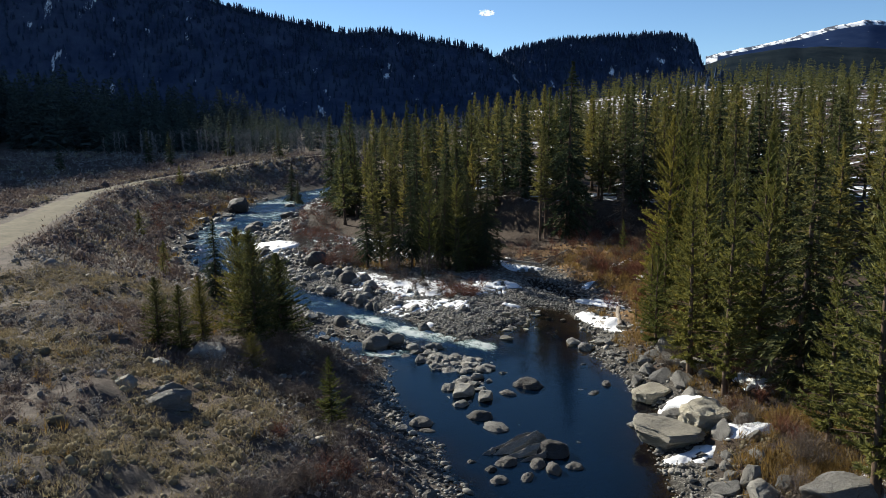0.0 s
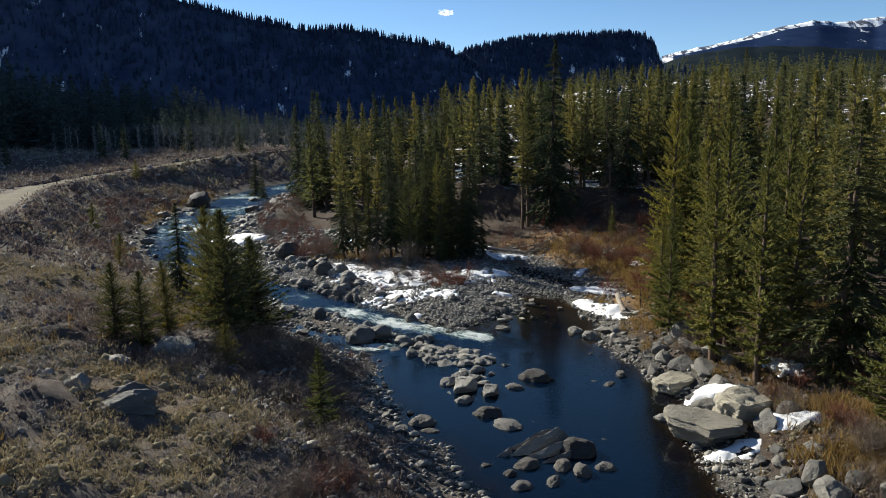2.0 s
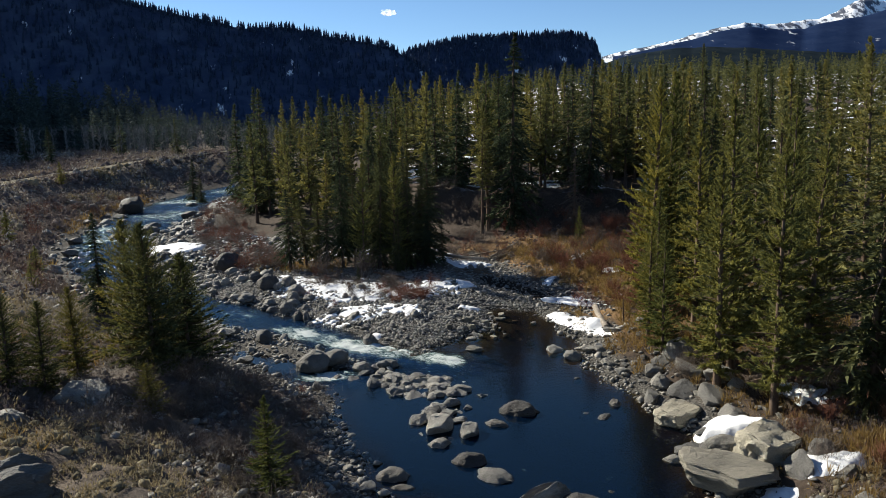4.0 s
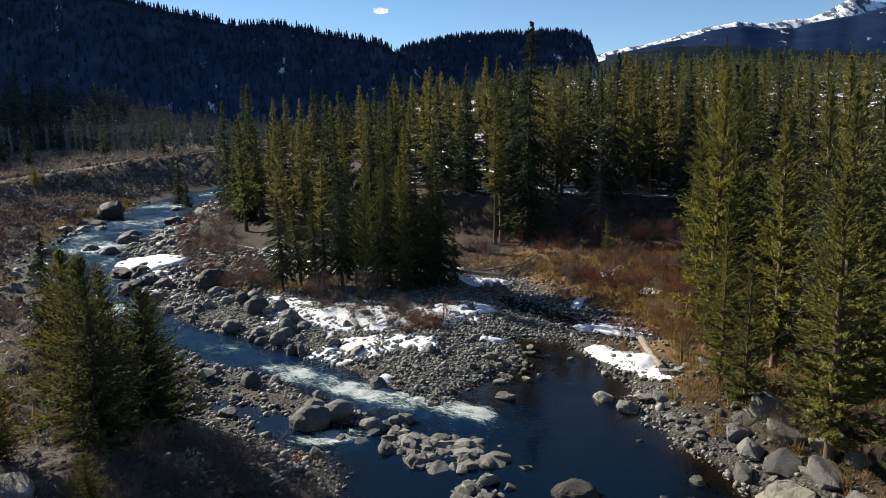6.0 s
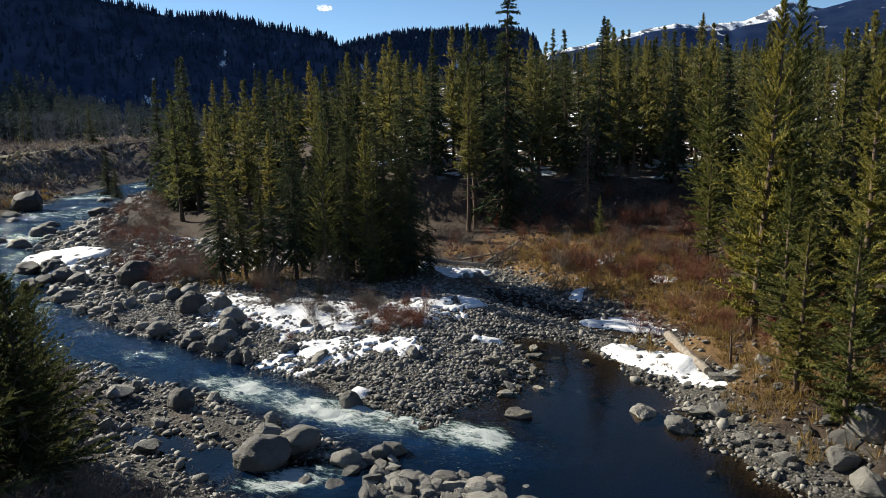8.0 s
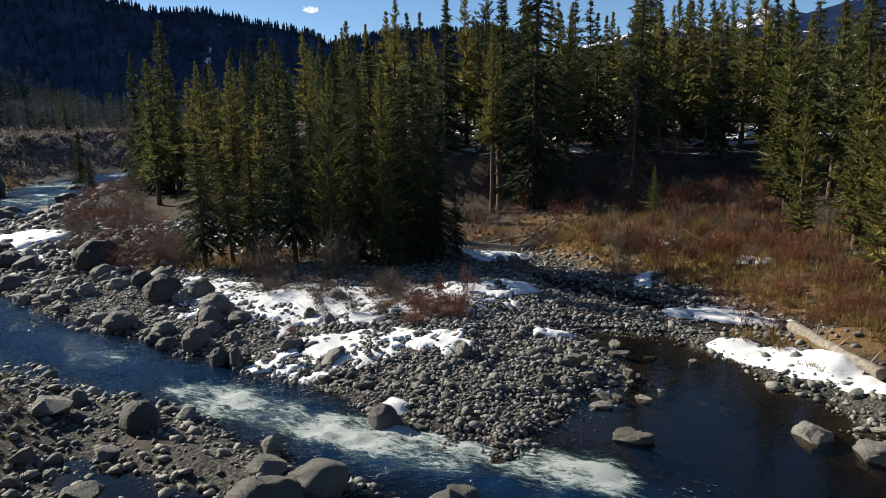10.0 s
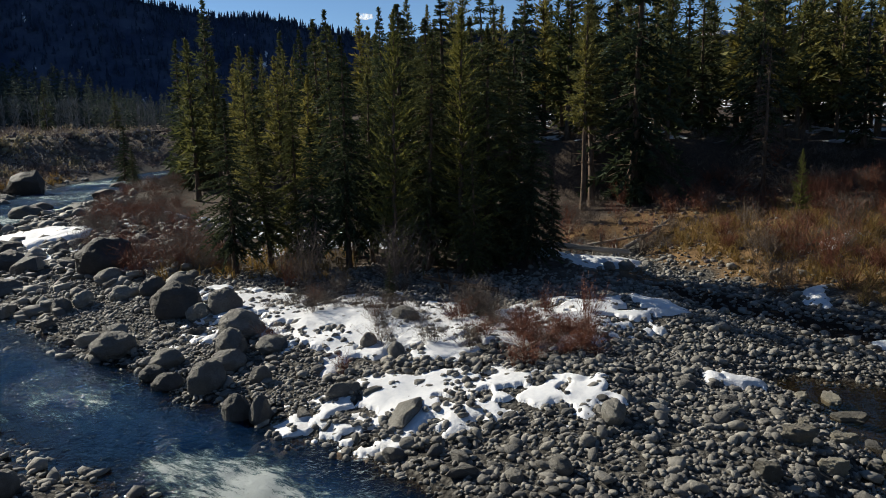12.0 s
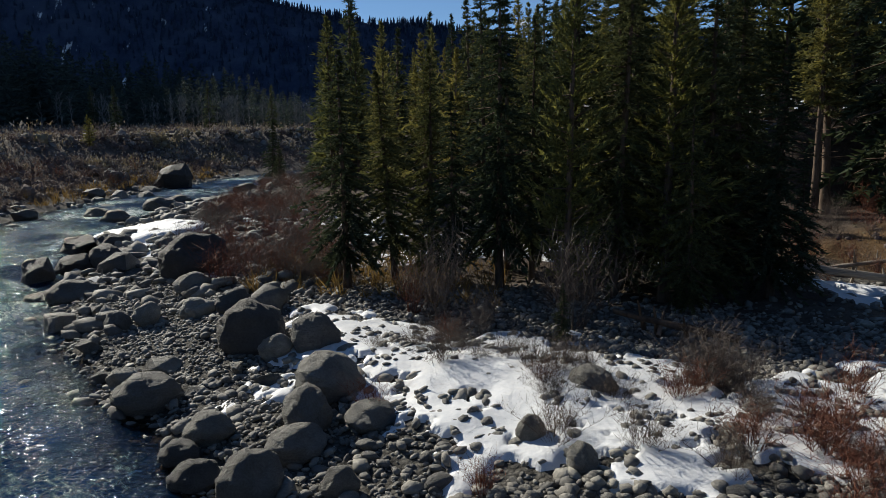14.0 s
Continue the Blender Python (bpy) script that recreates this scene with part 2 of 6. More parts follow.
def rock_material(name, dark, light, lichen, relief=0.1):
    m, n, l, b = material(name)
    grain = noise_node(n, l, 14, 8, 0.7)
    blot = noise_node(n, l, 1.7, 5, 0.6)
    col = mix(n, l, 0.5, ramp(n, l, blot, [(0.3, dark), (0.7, light)]), ramp(n, l, grain, [(0.3, dark), (0.7, light)]))
    spots = noise_node(n, l, 5, 4, 0.7)
    col = mix(n, l, ramp(n, l, spots, [(0.6, (0, 0, 0)), (0.68, (0.55,) * 3)]), col, lichen)
    info = n.new("ShaderNodeObjectInfo")
    geo = n.new("ShaderNodeNewGeometry")
    each = calc(n, l, "FRACT", calc(n, l, "ADD", info.outputs["Random"], geo.outputs["Random Per Island"]))
    col = mix(n, l, 1.0, col, ramp(n, l, each, [(0, (0.38, 0.38, 0.39)), (0.45, (0.8, 0.79, 0.77)), (1, (1.32, 1.3, 1.24))]), "MULTIPLY")
    l.new(col, b.inputs["Base Color"])
    b.inputs["Roughness"].default_value = 0.75
    ridges = noise_node(n, l, 3.5, 9, 0.75, stretch=(1, 1.6, 3.0))
    bump(n, l, b, calc(n, l, "ADD", calc(n, l, "MULTIPLY", grain, 0.5), calc(n, l, "ADD", blot, ridges)), 1.0, relief)
    return m


ROCK = rock_material("granite", (0.125, 0.119, 0.107), (0.35, 0.338, 0.31), (0.2, 0.19, 0.145))
DARK_ROCK = rock_material("dark_gneiss", (0.05, 0.046, 0.042), (0.15, 0.137, 0.124), (0.1, 0.091, 0.076))
TAN_ROCK = rock_material("tan_granite", (0.19, 0.175, 0.14), (0.4, 0.37, 0.3), (0.25, 0.23, 0.17))
COBBLE = rock_material("cobbles", (0.105, 0.1, 0.09), (0.32, 0.305, 0.275), (0.18, 0.168, 0.142), 0.03)


def snow_material():
    m, n, l, b = material("snow")
    f = noise_node(n, l, 9, 6, 0.7)
    dirt = noise_node(n, l, 1.3, 6, 0.7)
    col = ramp(n, l, f, [(0.25, (0.62, 0.64, 0.67)), (0.7, (0.78, 0.78, 0.78))])
    col = mix(n, l, ramp(n, l, dirt, [(0.58, (0, 0, 0)), (0.72, (0.4,) * 3)]), col, (0.42, 0.36, 0.3))
    l.new(col, b.inputs["Base Color"])
    b.inputs["Roughness"].default_value = 0.6
    bump(n, l, b, f, 0.5, 0.05)
    return m


SNOW = snow_material()


def ground_material():
    m, n, l, b = material("valley_ground")
    fine = noise_node(n, l, 6, 8, 0.7)
    mid = noise_node(n, l, 0.8, 6, 0.65)
    wide = noise_node(n, l, 0.12, 4, 0.6)
    pebbles = n.new("ShaderNodeTexVoronoi")
    pebbles.inputs["Scale"].default_value = 10.0
    l.new(n.new("ShaderNodeTexCoord").outputs["Object"], pebbles.inputs["Vector"])
    soil = ramp(n, l, mid, [(0.3, (0.058, 0.049, 0.044)), (0.5, (0.095, 0.08, 0.07)), (0.68, (0.145, 0.124, 0.106))])
    soil = mix(n, l, 0.5, soil, ramp(n, l, fine, [(0.3, (0.55,) * 3), (0.7, (1.35, 1.3, 1.2))]), "MULTIPLY")
    grass = ramp(n, l, mid, [(0.3, (0.1, 0.06, 0.03)), (0.7, (0.25, 0.155, 0.07))])
    grass = mix(n, l, 0.5, grass, ramp(n, l, fine, [(0.3, (0.5,) * 3), (0.7, (1.3,) * 3)]), "MULTIPLY")
    stone = mix(n, l, 1.0, ramp(n, l, pebbles.outputs["Color"], [(0.0, (0.06, 0.056, 0.05)), (1.0, (0.2, 0.188, 0.165))]),
                ramp(n, l, pebbles.outputs["Distance"], [(0.2, (1,) * 3), (0.65, (0.45,) * 3)]), "MULTIPLY")
    floor = ramp(n, l, fine, [(0.3, (0.03, 0.022, 0.017)), (0.7, (0.085, 0.063, 0.047))])
    col = mix(n, l, attr(n, "meadow"), soil, grass)
    col = mix(n, l, attr(n, "forest"), col, floor)
    col = mix(n, l, attr(n, "gravel"), col, stone)
    bed = ramp(n, l, mid, [(0.3, (0.009, 0.0064, 0.0046)), (0.7, (0.027, 0.018, 0.012))])
    bed = mix(n, l, 0.6, bed, ramp(n, l, pebbles.outputs["Color"], [(0.0, (0.5,) * 3), (1.0, (1.6,) * 3)]), "MULTIPLY")
    col = mix(n, l, attr(n, "bed"), col, bed)
    patch = calc(n, l, "MULTIPLY", ramp(n, l, noise_node(n, l, 0.16, 5, 0.6, stretch=(1, 2.2, 1)), [(0.55, (0, 0, 0)), (0.575, (1, 1, 1))]), attr(n, "snowy"))
    col = mix(n, l, patch, col, (0.85, 0.86, 0.88))
    l.new(col, b.inputs["Base Color"])
    b.inputs["Roughness"].default_value = 0.92
    b.inputs["Specular IOR Level"].default_value = 0.15
    bump(n, l, b, calc(n, l, "ADD", fine, calc(n, l, "MULTIPLY", calc(n, l, "MULTIPLY", pebbles.outputs["Distance"], -0.6), attr(n, "gravel"))), 0.8, 0.12)
    return m


GROUND = ground_material()
ROAD_DIRT = simple("road_dirt", [(0.3, (0.1, 0.09, 0.055)), (0.7, (0.2, 0.17, 0.11))], 1.5, 0.95, 0.4, 0.05)


def water_material():
    m, n, l, b = material("river_water")
    n.remove(b)
    fast = attr(n, "fast")
    small = noise_node(n, l, 2.6, 2, 0.5)
    calm = noise_node(n, l, 1.1, 3, 0.5)
    chop = noise_node(n, l, 4.5, 1, 0.5)
    crest = calc(n, l, "MULTIPLY", calc(n, l, "SUBTRACT", chop, 0.58, clamp=True), 3.5)
    hgt = calc(n, l, "ADD", calc(n, l, "MULTIPLY", calm, 0.012), calc(n, l, "MULTIPLY", calc(n, l, "ADD", calc(n, l, "ADD", calc(n, l, "MULTIPLY", small, 0.3), calc(n, l, "ADD", calc(n, l, "MULTIPLY", noise_node(n, l, 5.5, 1, 0.5), 0.5), calc(n, l, "MULTIPLY", noise_node(n, l, 14, 1, 0.5), 0.4))), crest), fast))
    bp = n.new("ShaderNodeBump")
    bp.inputs["Strength"].default_value, bp.inputs["Distance"].default_value = 1.0, 0.25
    l.new(hgt, bp.inputs["Height"])
    gl = n.new("ShaderNodeBsdfGlossy")
    gl.inputs["Color"].default_value = (0.88, 0.97, 0.92, 1)
    l.new(calc(n, l, "ADD", calc(n, l, "MULTIPLY", fast, 0.09), 0.04), gl.inputs["Roughness"])
    l.new(bp.outputs[0], gl.inputs["Normal"])
    tr = n.new("ShaderNodeBsdfTransparent")
    l.new(ramp(n, l, attr(n, "depth"), [(0.0, (0.85, 0.8, 0.72)), (0.3, (0.4, 0.33, 0.25)), (1.0, (0.1, 0.125, 0.11))]), tr.inputs[0])
    # Blue diffuse share paints in the reflected sky besides the water's scattering.
    sky_blue_body = n.new("ShaderNodeBsdfDiffuse")
    sky_blue_body.inputs[0].default_value = (0.006, 0.026, 0.075, 1)
    deep_mix = n.new("ShaderNodeMixShader")
    l.new(calc(n, l, "MULTIPLY", attr(n, "depth"), calc(n, l, "ADD", calc(n, l, "MULTIPLY", calc(n, l, "POWER", fast, 0.4), 0.85), 0.0), clamp=True), deep_mix.inputs[0])
    l.new(tr.outputs[0], deep_mix.inputs[1])
    l.new(sky_blue_body.outputs[0], deep_mix.inputs[2])
    lw = n.new("ShaderNodeLayerWeight")
    l.new(bp.outputs[0], lw.inputs["Normal"])
    gloss = calc(n, l, "ADD", calc(n, l, "MULTIPLY", calc(n, l, "POWER", lw.outputs["Facing"], 4.6), 0.72), 0.011, clamp=True)
    surf = n.new("ShaderNodeMixShader")
    l.new(gloss, surf.inputs[0])
    l.new(deep_mix.outputs[0], surf.inputs[1])
    l.new(gl.outputs[0], surf.inputs[2])
    foam = n.new("ShaderNodeBsdfDiffuse")
    web = noise_node(n, l, 6.5, 10, 0.85, stretch=(2.4, 0.8, 1, radians(-38)))
    lump = noise_node(n, l, 1.2, 5, 0.65, stretch=(1.8, 0.8, 1, radians(-44)))
    level = calc(n, l, "ADD", calc(n, l, "MULTIPLY", calc(n, l, "ADD", calc(n, l, "MULTIPLY", web, 1.3), calc(n, l, "MULTIPLY", lump, 0.7)), 0.5), calc(n, l, "MULTIPLY", attr(n, "foam"), 0.3))
    fm = calc(n, l, "MULTIPLY", calc(n, l, "SUBTRACT", level, 0.646, clamp=True), 9.0, clamp=True)
    l.new(ramp(n, l, fm, [(0.0, (0.08, 0.14, 0.13)), (0.5, (0.22, 0.32, 0.29)), (1.0, (0.7, 0.75, 0.73))]), foam.inputs[0])
    out = n.new("ShaderNodeMixShader")
    fb = n.new("ShaderNodeBump")
    fb.inputs["Strength"].default_value, fb.inputs["Distance"].default_value = 1.0, 0.12
    l.new(web, fb.inputs["Height"])
    l.new(fb.outputs[0], foam.inputs["Normal"])
    l.new(calc(n, l, "MULTIPLY", fm, 0.82), out.inputs[0])
    l.new(surf.outputs[0], out.inputs[1])
    l.new(foam.outputs[0], out.inputs[2])
    l.new(out.outputs[0], n["Material Output"].inputs[0])
    return m


WATER = water_material()


def hill_material(name, dark, light, snow_at, scale):
    m, n, l, b = material(name)
    f = noise_node(n, l, scale, 8, 0.7)
    col = ramp(n, l, f, [(0.35, dark), (0.65, light)])
    s = noise_node(n, l, scale * 1.2, 7, 0.7, stretch=(1.6, 1, 0.4))
    col = mix(n, l, calc(n, l, "MULTIPLY", ramp(n, l, s, [(snow_at, (0, 0, 0)), (snow_at + 0.05, (1, 1, 1))]), attr(n, "snowy")), col, (0.85, 0.87, 0.9))
    l.new(col, b.inputs["Base Color"])
    b.inputs["Roughness"].default_value = 0.95
    b.inputs["Specular IOR Level"].default_value = 0.0
    bump(n, l, b, f, 0.8, 3.0)
    return m


# The blues here paint distance haze into the slopes' own colour.
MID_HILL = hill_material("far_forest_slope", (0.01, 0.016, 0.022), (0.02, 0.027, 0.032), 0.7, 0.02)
HILL = hill_material("hazed_forest_hill", (0.026, 0.039, 0.078), (0.062, 0.081, 0.128), 0.62, 0.05)
PEAK = hill_material("haze_blue_mountain", (0.011, 0.022, 0.06), (0.02, 0.034, 0.078), 0.63, 0.009)
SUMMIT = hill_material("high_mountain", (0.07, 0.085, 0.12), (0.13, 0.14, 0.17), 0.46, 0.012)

# ---- ground, road, water ----
def spaced(lo, hi, step, far_lo, far_hi, grow=1.16):
    mid = list(np.arange(lo, hi + step / 2, step))
    out, s = [], step
    v = hi
    while v < far_hi:
        s *= grow
        v += s
        out.append(min(v, far_hi))
    low, s, v = [], step, lo
    while v > far_lo:
        s *= grow
        v -= s
        low.append(max(v, far_lo))
    return np.array(low[::-1] + mid + out)


def build_ground():
    gx, gy, faces = grid_mesh(spaced(-22, 24, 0.26, -4500, 4500), spaced(12, 70, 0.26, -1500, 4900))
    z = height(gx, gy)
    far = np.hypot(gx, gy)
    z = np.where(far > 420, np.minimum(z, 14), z)
    me = mesh_np("ground", np.stack([gx, gy, z], -1), faces, [GROUND], smooth=True)
    d, dback = wet(gx, gy), chain(gx, gy, BACK)
    left, right = sides(gx, gy)
    soft = (fbm(gx * 0.5, gy * 0.5, 31, 4) - 0.5) * 2
    mid = 1 - left - right
    edge = np.where(left > 0.5, 1.8, 1.6) + 2.2 * soft
    gravel = np.clip((edge - np.minimum(d, np.where(right > 0.5, dback, 1e9))) / 0.8, 0, 1)
    bar = mid * np.clip((gy - 36) / 3, 0, 1) * np.clip((59 + 38 * np.clip((-6 - gx) / 4, 0, 1) - gy + 3 * soft - gx * 0.35) / 3, 0, 1)
    gravel = np.clip(gravel + bar, 0, 1)
    meadow = right * np.clip((22 + np.clip(gy - 56, 0, 20) * 0.5 + 4 * soft - gx) / 3, 0, 1) * np.clip((71 + 3 * soft - gy) / 3, 0, 1) * np.clip((gy - 34) / 4, 0, 1)
    meadow = np.clip(meadow + mid * np.clip((gy - 57 + gx * 0.35) / 3, 0, 1) * np.clip(soft + 0.5, 0, 1) * 0.5
                     + left * np.clip((fbm(gx * 0.14, gy * 0.14, 41, 3) - 0.45) * 4, 0, 1) * 0.2, 0, 1)
    # Left of the road the dark floor also stands in for shade.
    forest = np.clip(right * (1 - np.clip((22 + np.clip(gy - 56, 0, 20) * 0.5 + 4 * soft - gx) / 3, 0, 1) * np.clip((71 - gy) / 3, 0, 1) * np.clip((gy - 36) / 4, 0, 1))
                     + mid * np.clip((gy - 60) / 4, 0, 1) + left * np.clip((gy - 150) / 30, 0, 1) + left * np.clip((road_x(gy) - 3 - gx) / 4, 0, 1) * np.clip((gy - 40) / 10, 0, 1), 0, 1)
    snowy = np.clip(right * np.clip((gy - terrace_edge(gx) - 0.5) / 3, 0, 1) * (gx > 4) + mid * np.clip((gy - 62) / 4, 0, 1), 0, 1) * (far < 400)
    # BACK takes the dark bed colour too, deepening the grove's shadow by paint.
    for name, v in (("gravel", gravel), ("meadow", meadow), ("forest", forest), ("snowy", snowy), ("bed", np.clip(np.maximum(-d / 0.35, (-dback - 0.2 + soft * 0.5) / 0.5 * (gy > 46) * (gy < 56.5)), 0, 1))):
        float_attr(me, name, v)
    return put("ground", me, label="valley floor of dry soil, gravel and straw-coloured grass", category="ground", kind="structure")


ground = build_ground()


def build_road():
    ys = np.arange(-40, 238, 0.8)
    half = np.interp(ys, [p[1] for p in ROAD], [p[2] for p in ROAD])
    cx = road_x(ys)
    k = np.linspace(-1, 1, 13)
    wob = (fbm(ys * 0.25, ys * 0 + 3, 51, 3) - 0.5) * 1.6
    x = cx[:, None] + k[None] * (half + wob)[:, None]
    y = np.repeat(ys[:, None], 13, 1)
    z = height(x, y) + 0.05 - 0.16 * np.abs(k[None]) ** 4 - 0.05 * np.exp(-((np.abs(k[None]) - 0.4) / 0.12) ** 2)
    idx = np.arange(len(ys) * 13).reshape(len(ys), 13)
    f = np.stack([idx[:-1, :-1], idx[:-1, 1:], idx[1:, 1:], idx[1:, :-1]], -1).reshape(-1, 4)
    put("road", mesh_np("road", np.stack([x, y, z], -1).reshape(-1, 3), f, [ROAD_DIRT], True),
        label="pale dirt road with two worn wheel tracks", category="road", kind="structure")


build_road()


def build_water():
    """The river: a sheet that reaches a little under its banks, with waves where it runs fast."""
    parts_v, parts_f, n = [], [], 0
    tags = {"fast": [], "foam": [], "depth": []}
    for xs, ys in ((np.arange(-16, 17, 0.13), np.arange(12, 62.01, 0.13)), (np.arange(-45, 40, 0.45), np.arange(62.01, 210, 0.45)),
                   (np.arange(0, 20, 0.5), np.arange(-30, 12.01, 0.5))):
        gx, gy, f = grid_mesh(xs, ys)
        d = wet(gx, gy)
        run = np.clip(-chain(gx, gy, MAIN) / 1.8, 0, 1) * np.clip((gy - 35.5) / 5, 0, 1)
        riffle = np.exp(-(chain(gx, gy, [(-3.6, 45.9, 0.1), (-0.2, 43.0, 0.3), (2.8, 40.6, 0.2), (5.8, 38.5, 0.1)]) / 1.0) ** 2) * (0.35 + 0.9 * fbm(gx * 0.8, gy * 0.8, 63, 2)) + 0.08 * np.exp(-(((gx - 4.4) / 1.8) ** 2 + ((gy - 38.4) / 1.2) ** 2))
        riffle += 0.45 * np.exp(-(((gx + 6.5) / 2) ** 2 + ((gy - 50) / 2) ** 2)) + 1.0 * np.exp(-(((gx + 0.4) / 2.0) ** 2 + ((gy - 37.3) / 1.0) ** 2))
        riffle += 0.75 * np.exp(-(((gx + 16) / 3.5) ** 2 + ((gy - 60) / 4) ** 2)) + 0.95 * np.clip((gy - 62) / 6, 0, 1) * fbm(gx * 0.16, gy * 0.16, 61, 2) ** 1.5
        riffle = np.clip((riffle * 0.9 + 0.24 * run * fbm(gx * 0.5, gy * 0.5, 67, 2)) * np.clip(-d / 0.5, 0, 1), 0, 1)
        scum = np.clip(1 - np.abs(chain(gx, gy, [(6.3, 34, 0.5), (7.2, 30, 0.9), (8.0, 26, 1.2), (8.4, 20, 1.4)])) / 0.9, 0, 1) * np.clip((fbm(gx * 0.6, gy * 0.6, 83, 2) - 0.35) * 3, 0, 1)
        wave = (fbm(gx * 1.6, gy * 1.6, 71, 3) - 0.5) * 0.34 * riffle + (fbm(gx * 2.3, gy * 2.3, 75, 2) - 0.5) * 0.07 * run
        z = water_level(gx, gy) - 0.02 + wave
        keep = (d < 1.2)[f].all(1)
        v, f, used = used_only(np.stack([gx, gy, z], -1), f[keep])
        parts_v.append(v)
        parts_f.append(f + n)
        n += len(v)
        still = np.clip((0.6 - run) / 0.5, 0, 1) * np.clip((gx - 2.5) / 4, 0, 1)
        deep = np.clip(-d / (1.8 + 1.2 * still), 0, 1) * (1 - still * (1 - np.clip(1 - (gy - 32) / 8, 0.4, 1)))
        for key, val in (("fast", np.clip(0.02 + run * (0.14 + 0.8 * np.clip((fbm(gx * 0.45, gy * 0.45, 69, 3) - 0.42) * 5, 0, 1)) + riffle * 0.4, 0, 1)), ("foam", np.maximum(riffle, 0.3 * scum)), ("depth", deep)):
            tags[key].append(val[used])
    me = mesh_np("river", np.concatenate(parts_v), np.concatenate(parts_f), [WATER], True)
    for key, val in tags.items():
        float_attr(me, key, np.concatenate(val))
    put("river", me, label="clear dark river water with white riffles and a still pool", category="river", kind="structure")


build_water()


# ---- hills ----
def build_hill(name, ridge, run, foot, mat, label, rough, steps=40, snow=0.0, trees=0, tree_h=12.0, seed=3, snow_line=None):
    """A hillside from its ridge (rows of x, y, z) down towards the valley: run is the way from foot to ridge on the plan."""
    ridge = np.array(ridge, float)
    s = np.r_[0, np.cumsum(np.hypot(*np.diff(ridge[:, :2], axis=0).T))]
    u = np.linspace(0, s[-1], 160)
    rx, ry, rz = (np.interp(u, s, ridge[:, k]) for k in range(3))
    rz = rz + (fbm(u / 40, u * 0, seed, 4) - 0.5) * rough
    t = np.r_[np.linspace(0, 1, steps), np.linspace(1.05, 2.2, 14)]
    away = np.hypot(rx, ry)
    dirx, diry = rx / away, ry / away
    back = (t[:, None] - 1) * run
    x, y = rx[None] + dirx[None] * back, ry[None] + diry[None] * back
    shape = np.where(t[:, None] <= 1, np.clip(t[:, None], 0, 1) ** 1.05, 1 - (t[:, None] - 1) * 0.45)
    z = foot + (rz[None] - foot) * shape
    z = z + (fbm(x * 0.012, y * 0.012, seed + 5, 5) - 0.5) * rough * 2.2 * np.sin(np.clip(t[:, None], 0, 1) * math.pi)
    z = np.where(t[:, None] == 0, -5, z)
    idx = np.arange(len(t) * len(u)).reshape(len(t), len(u))
    f = np.stack([idx[:-1, :-1], idx[:-1, 1:], idx[1:, 1:], idx[1:, :-1]], -1).reshape(-1, 4)
    me = mesh_np(name, np.stack([x, y, z], -1).reshape(-1, 3), f, [mat], True)
    cover = snow + 0 * z
    if snow_line:
        cover = np.clip((t[:, None] - snow_line[0] + (fbm(x * 0.006, y * 0.006, 12, 4) - 0.5) * snow_line[1]) / 0.06, 0, 1)
    float_attr(me, "snowy", cover)
    put(name, me, label=label, category="hill", kind="structure")
    if trees:
        rng = np.random.default_rng(seed)
        ti = np.clip(rng.beta(1.6, 1.0, trees), 0.02, 1.0) * (steps - 1)
        ti[: trees // 4] = (steps - 1) - rng.random(trees // 4) * 1.5
        ui = rng.random(trees) * (len(u) - 1)
        a, b = np.floor(ti).astype(int), np.floor(ui).astype(int)
        a2, b2 = np.minimum(a + 1, steps - 1), np.minimum(b + 1, len(u) - 1)
        fa, fb = ti - a, ui - b
        base = [(g[a, b] * (1 - fa) + g[a2, b] * fa) * (1 - fb) + (g[a, b2] * (1 - fa) + g[a2, b2] * fa) * fb for g in (x, y, z)]
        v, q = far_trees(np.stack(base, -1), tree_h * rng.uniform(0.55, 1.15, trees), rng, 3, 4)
        put(name + "_forest", mesh_np(name + "_forest", v, q, [HAZE_BLUE_GREEN]), label="dark conifer forest covering the far hillside", category="forest", kind="stuff")


def far_trees(base, heights, rng, layers, sides_n):
    """Small ragged conifers: tiers of uneven triangles."""
    n = len(base)
    V, F = [], []
    k = 0
    for layer in range(layers):
        f0, f1 = layer / layers, (layer + 1.7) / layers
        rad = heights * 0.19 * (1 - f0 * 0.82)
        zt = heights * np.minimum(f1, 1.0)
        zb = heights * (f0 * 0.95 + 0.06)
        ang = rng.random(n) * 6.28
        for sgm in range(sides_n):
            a0 = ang + sgm * 6.283 / sides_n
            a1 = a0 + 6.283 / sides_n * 0.95
            r0, r1 = rad * rng.uniform(0.6, 1.2, n), rad * rng.uniform(0.6, 1.2, n)
            top = base + np.stack([0 * zt, 0 * zt, zt], -1)
            p0 = base + np.stack([np.cos(a0) * r0, np.sin(a0) * r0, zb * rng.uniform(0.9, 1.1, n)], -1)
            p1 = base + np.stack([np.cos(a1) * r1, np.sin(a1) * r1, zb * rng.uniform(0.9, 1.1, n)], -1)
            V.append(np.stack([top, p0, p1], 1).reshape(-1, 3))
            F.append(np.arange(n * 3).reshape(-1, 3) + k)
            k += n * 3
    return np.concatenate(V), np.concatenate(F)


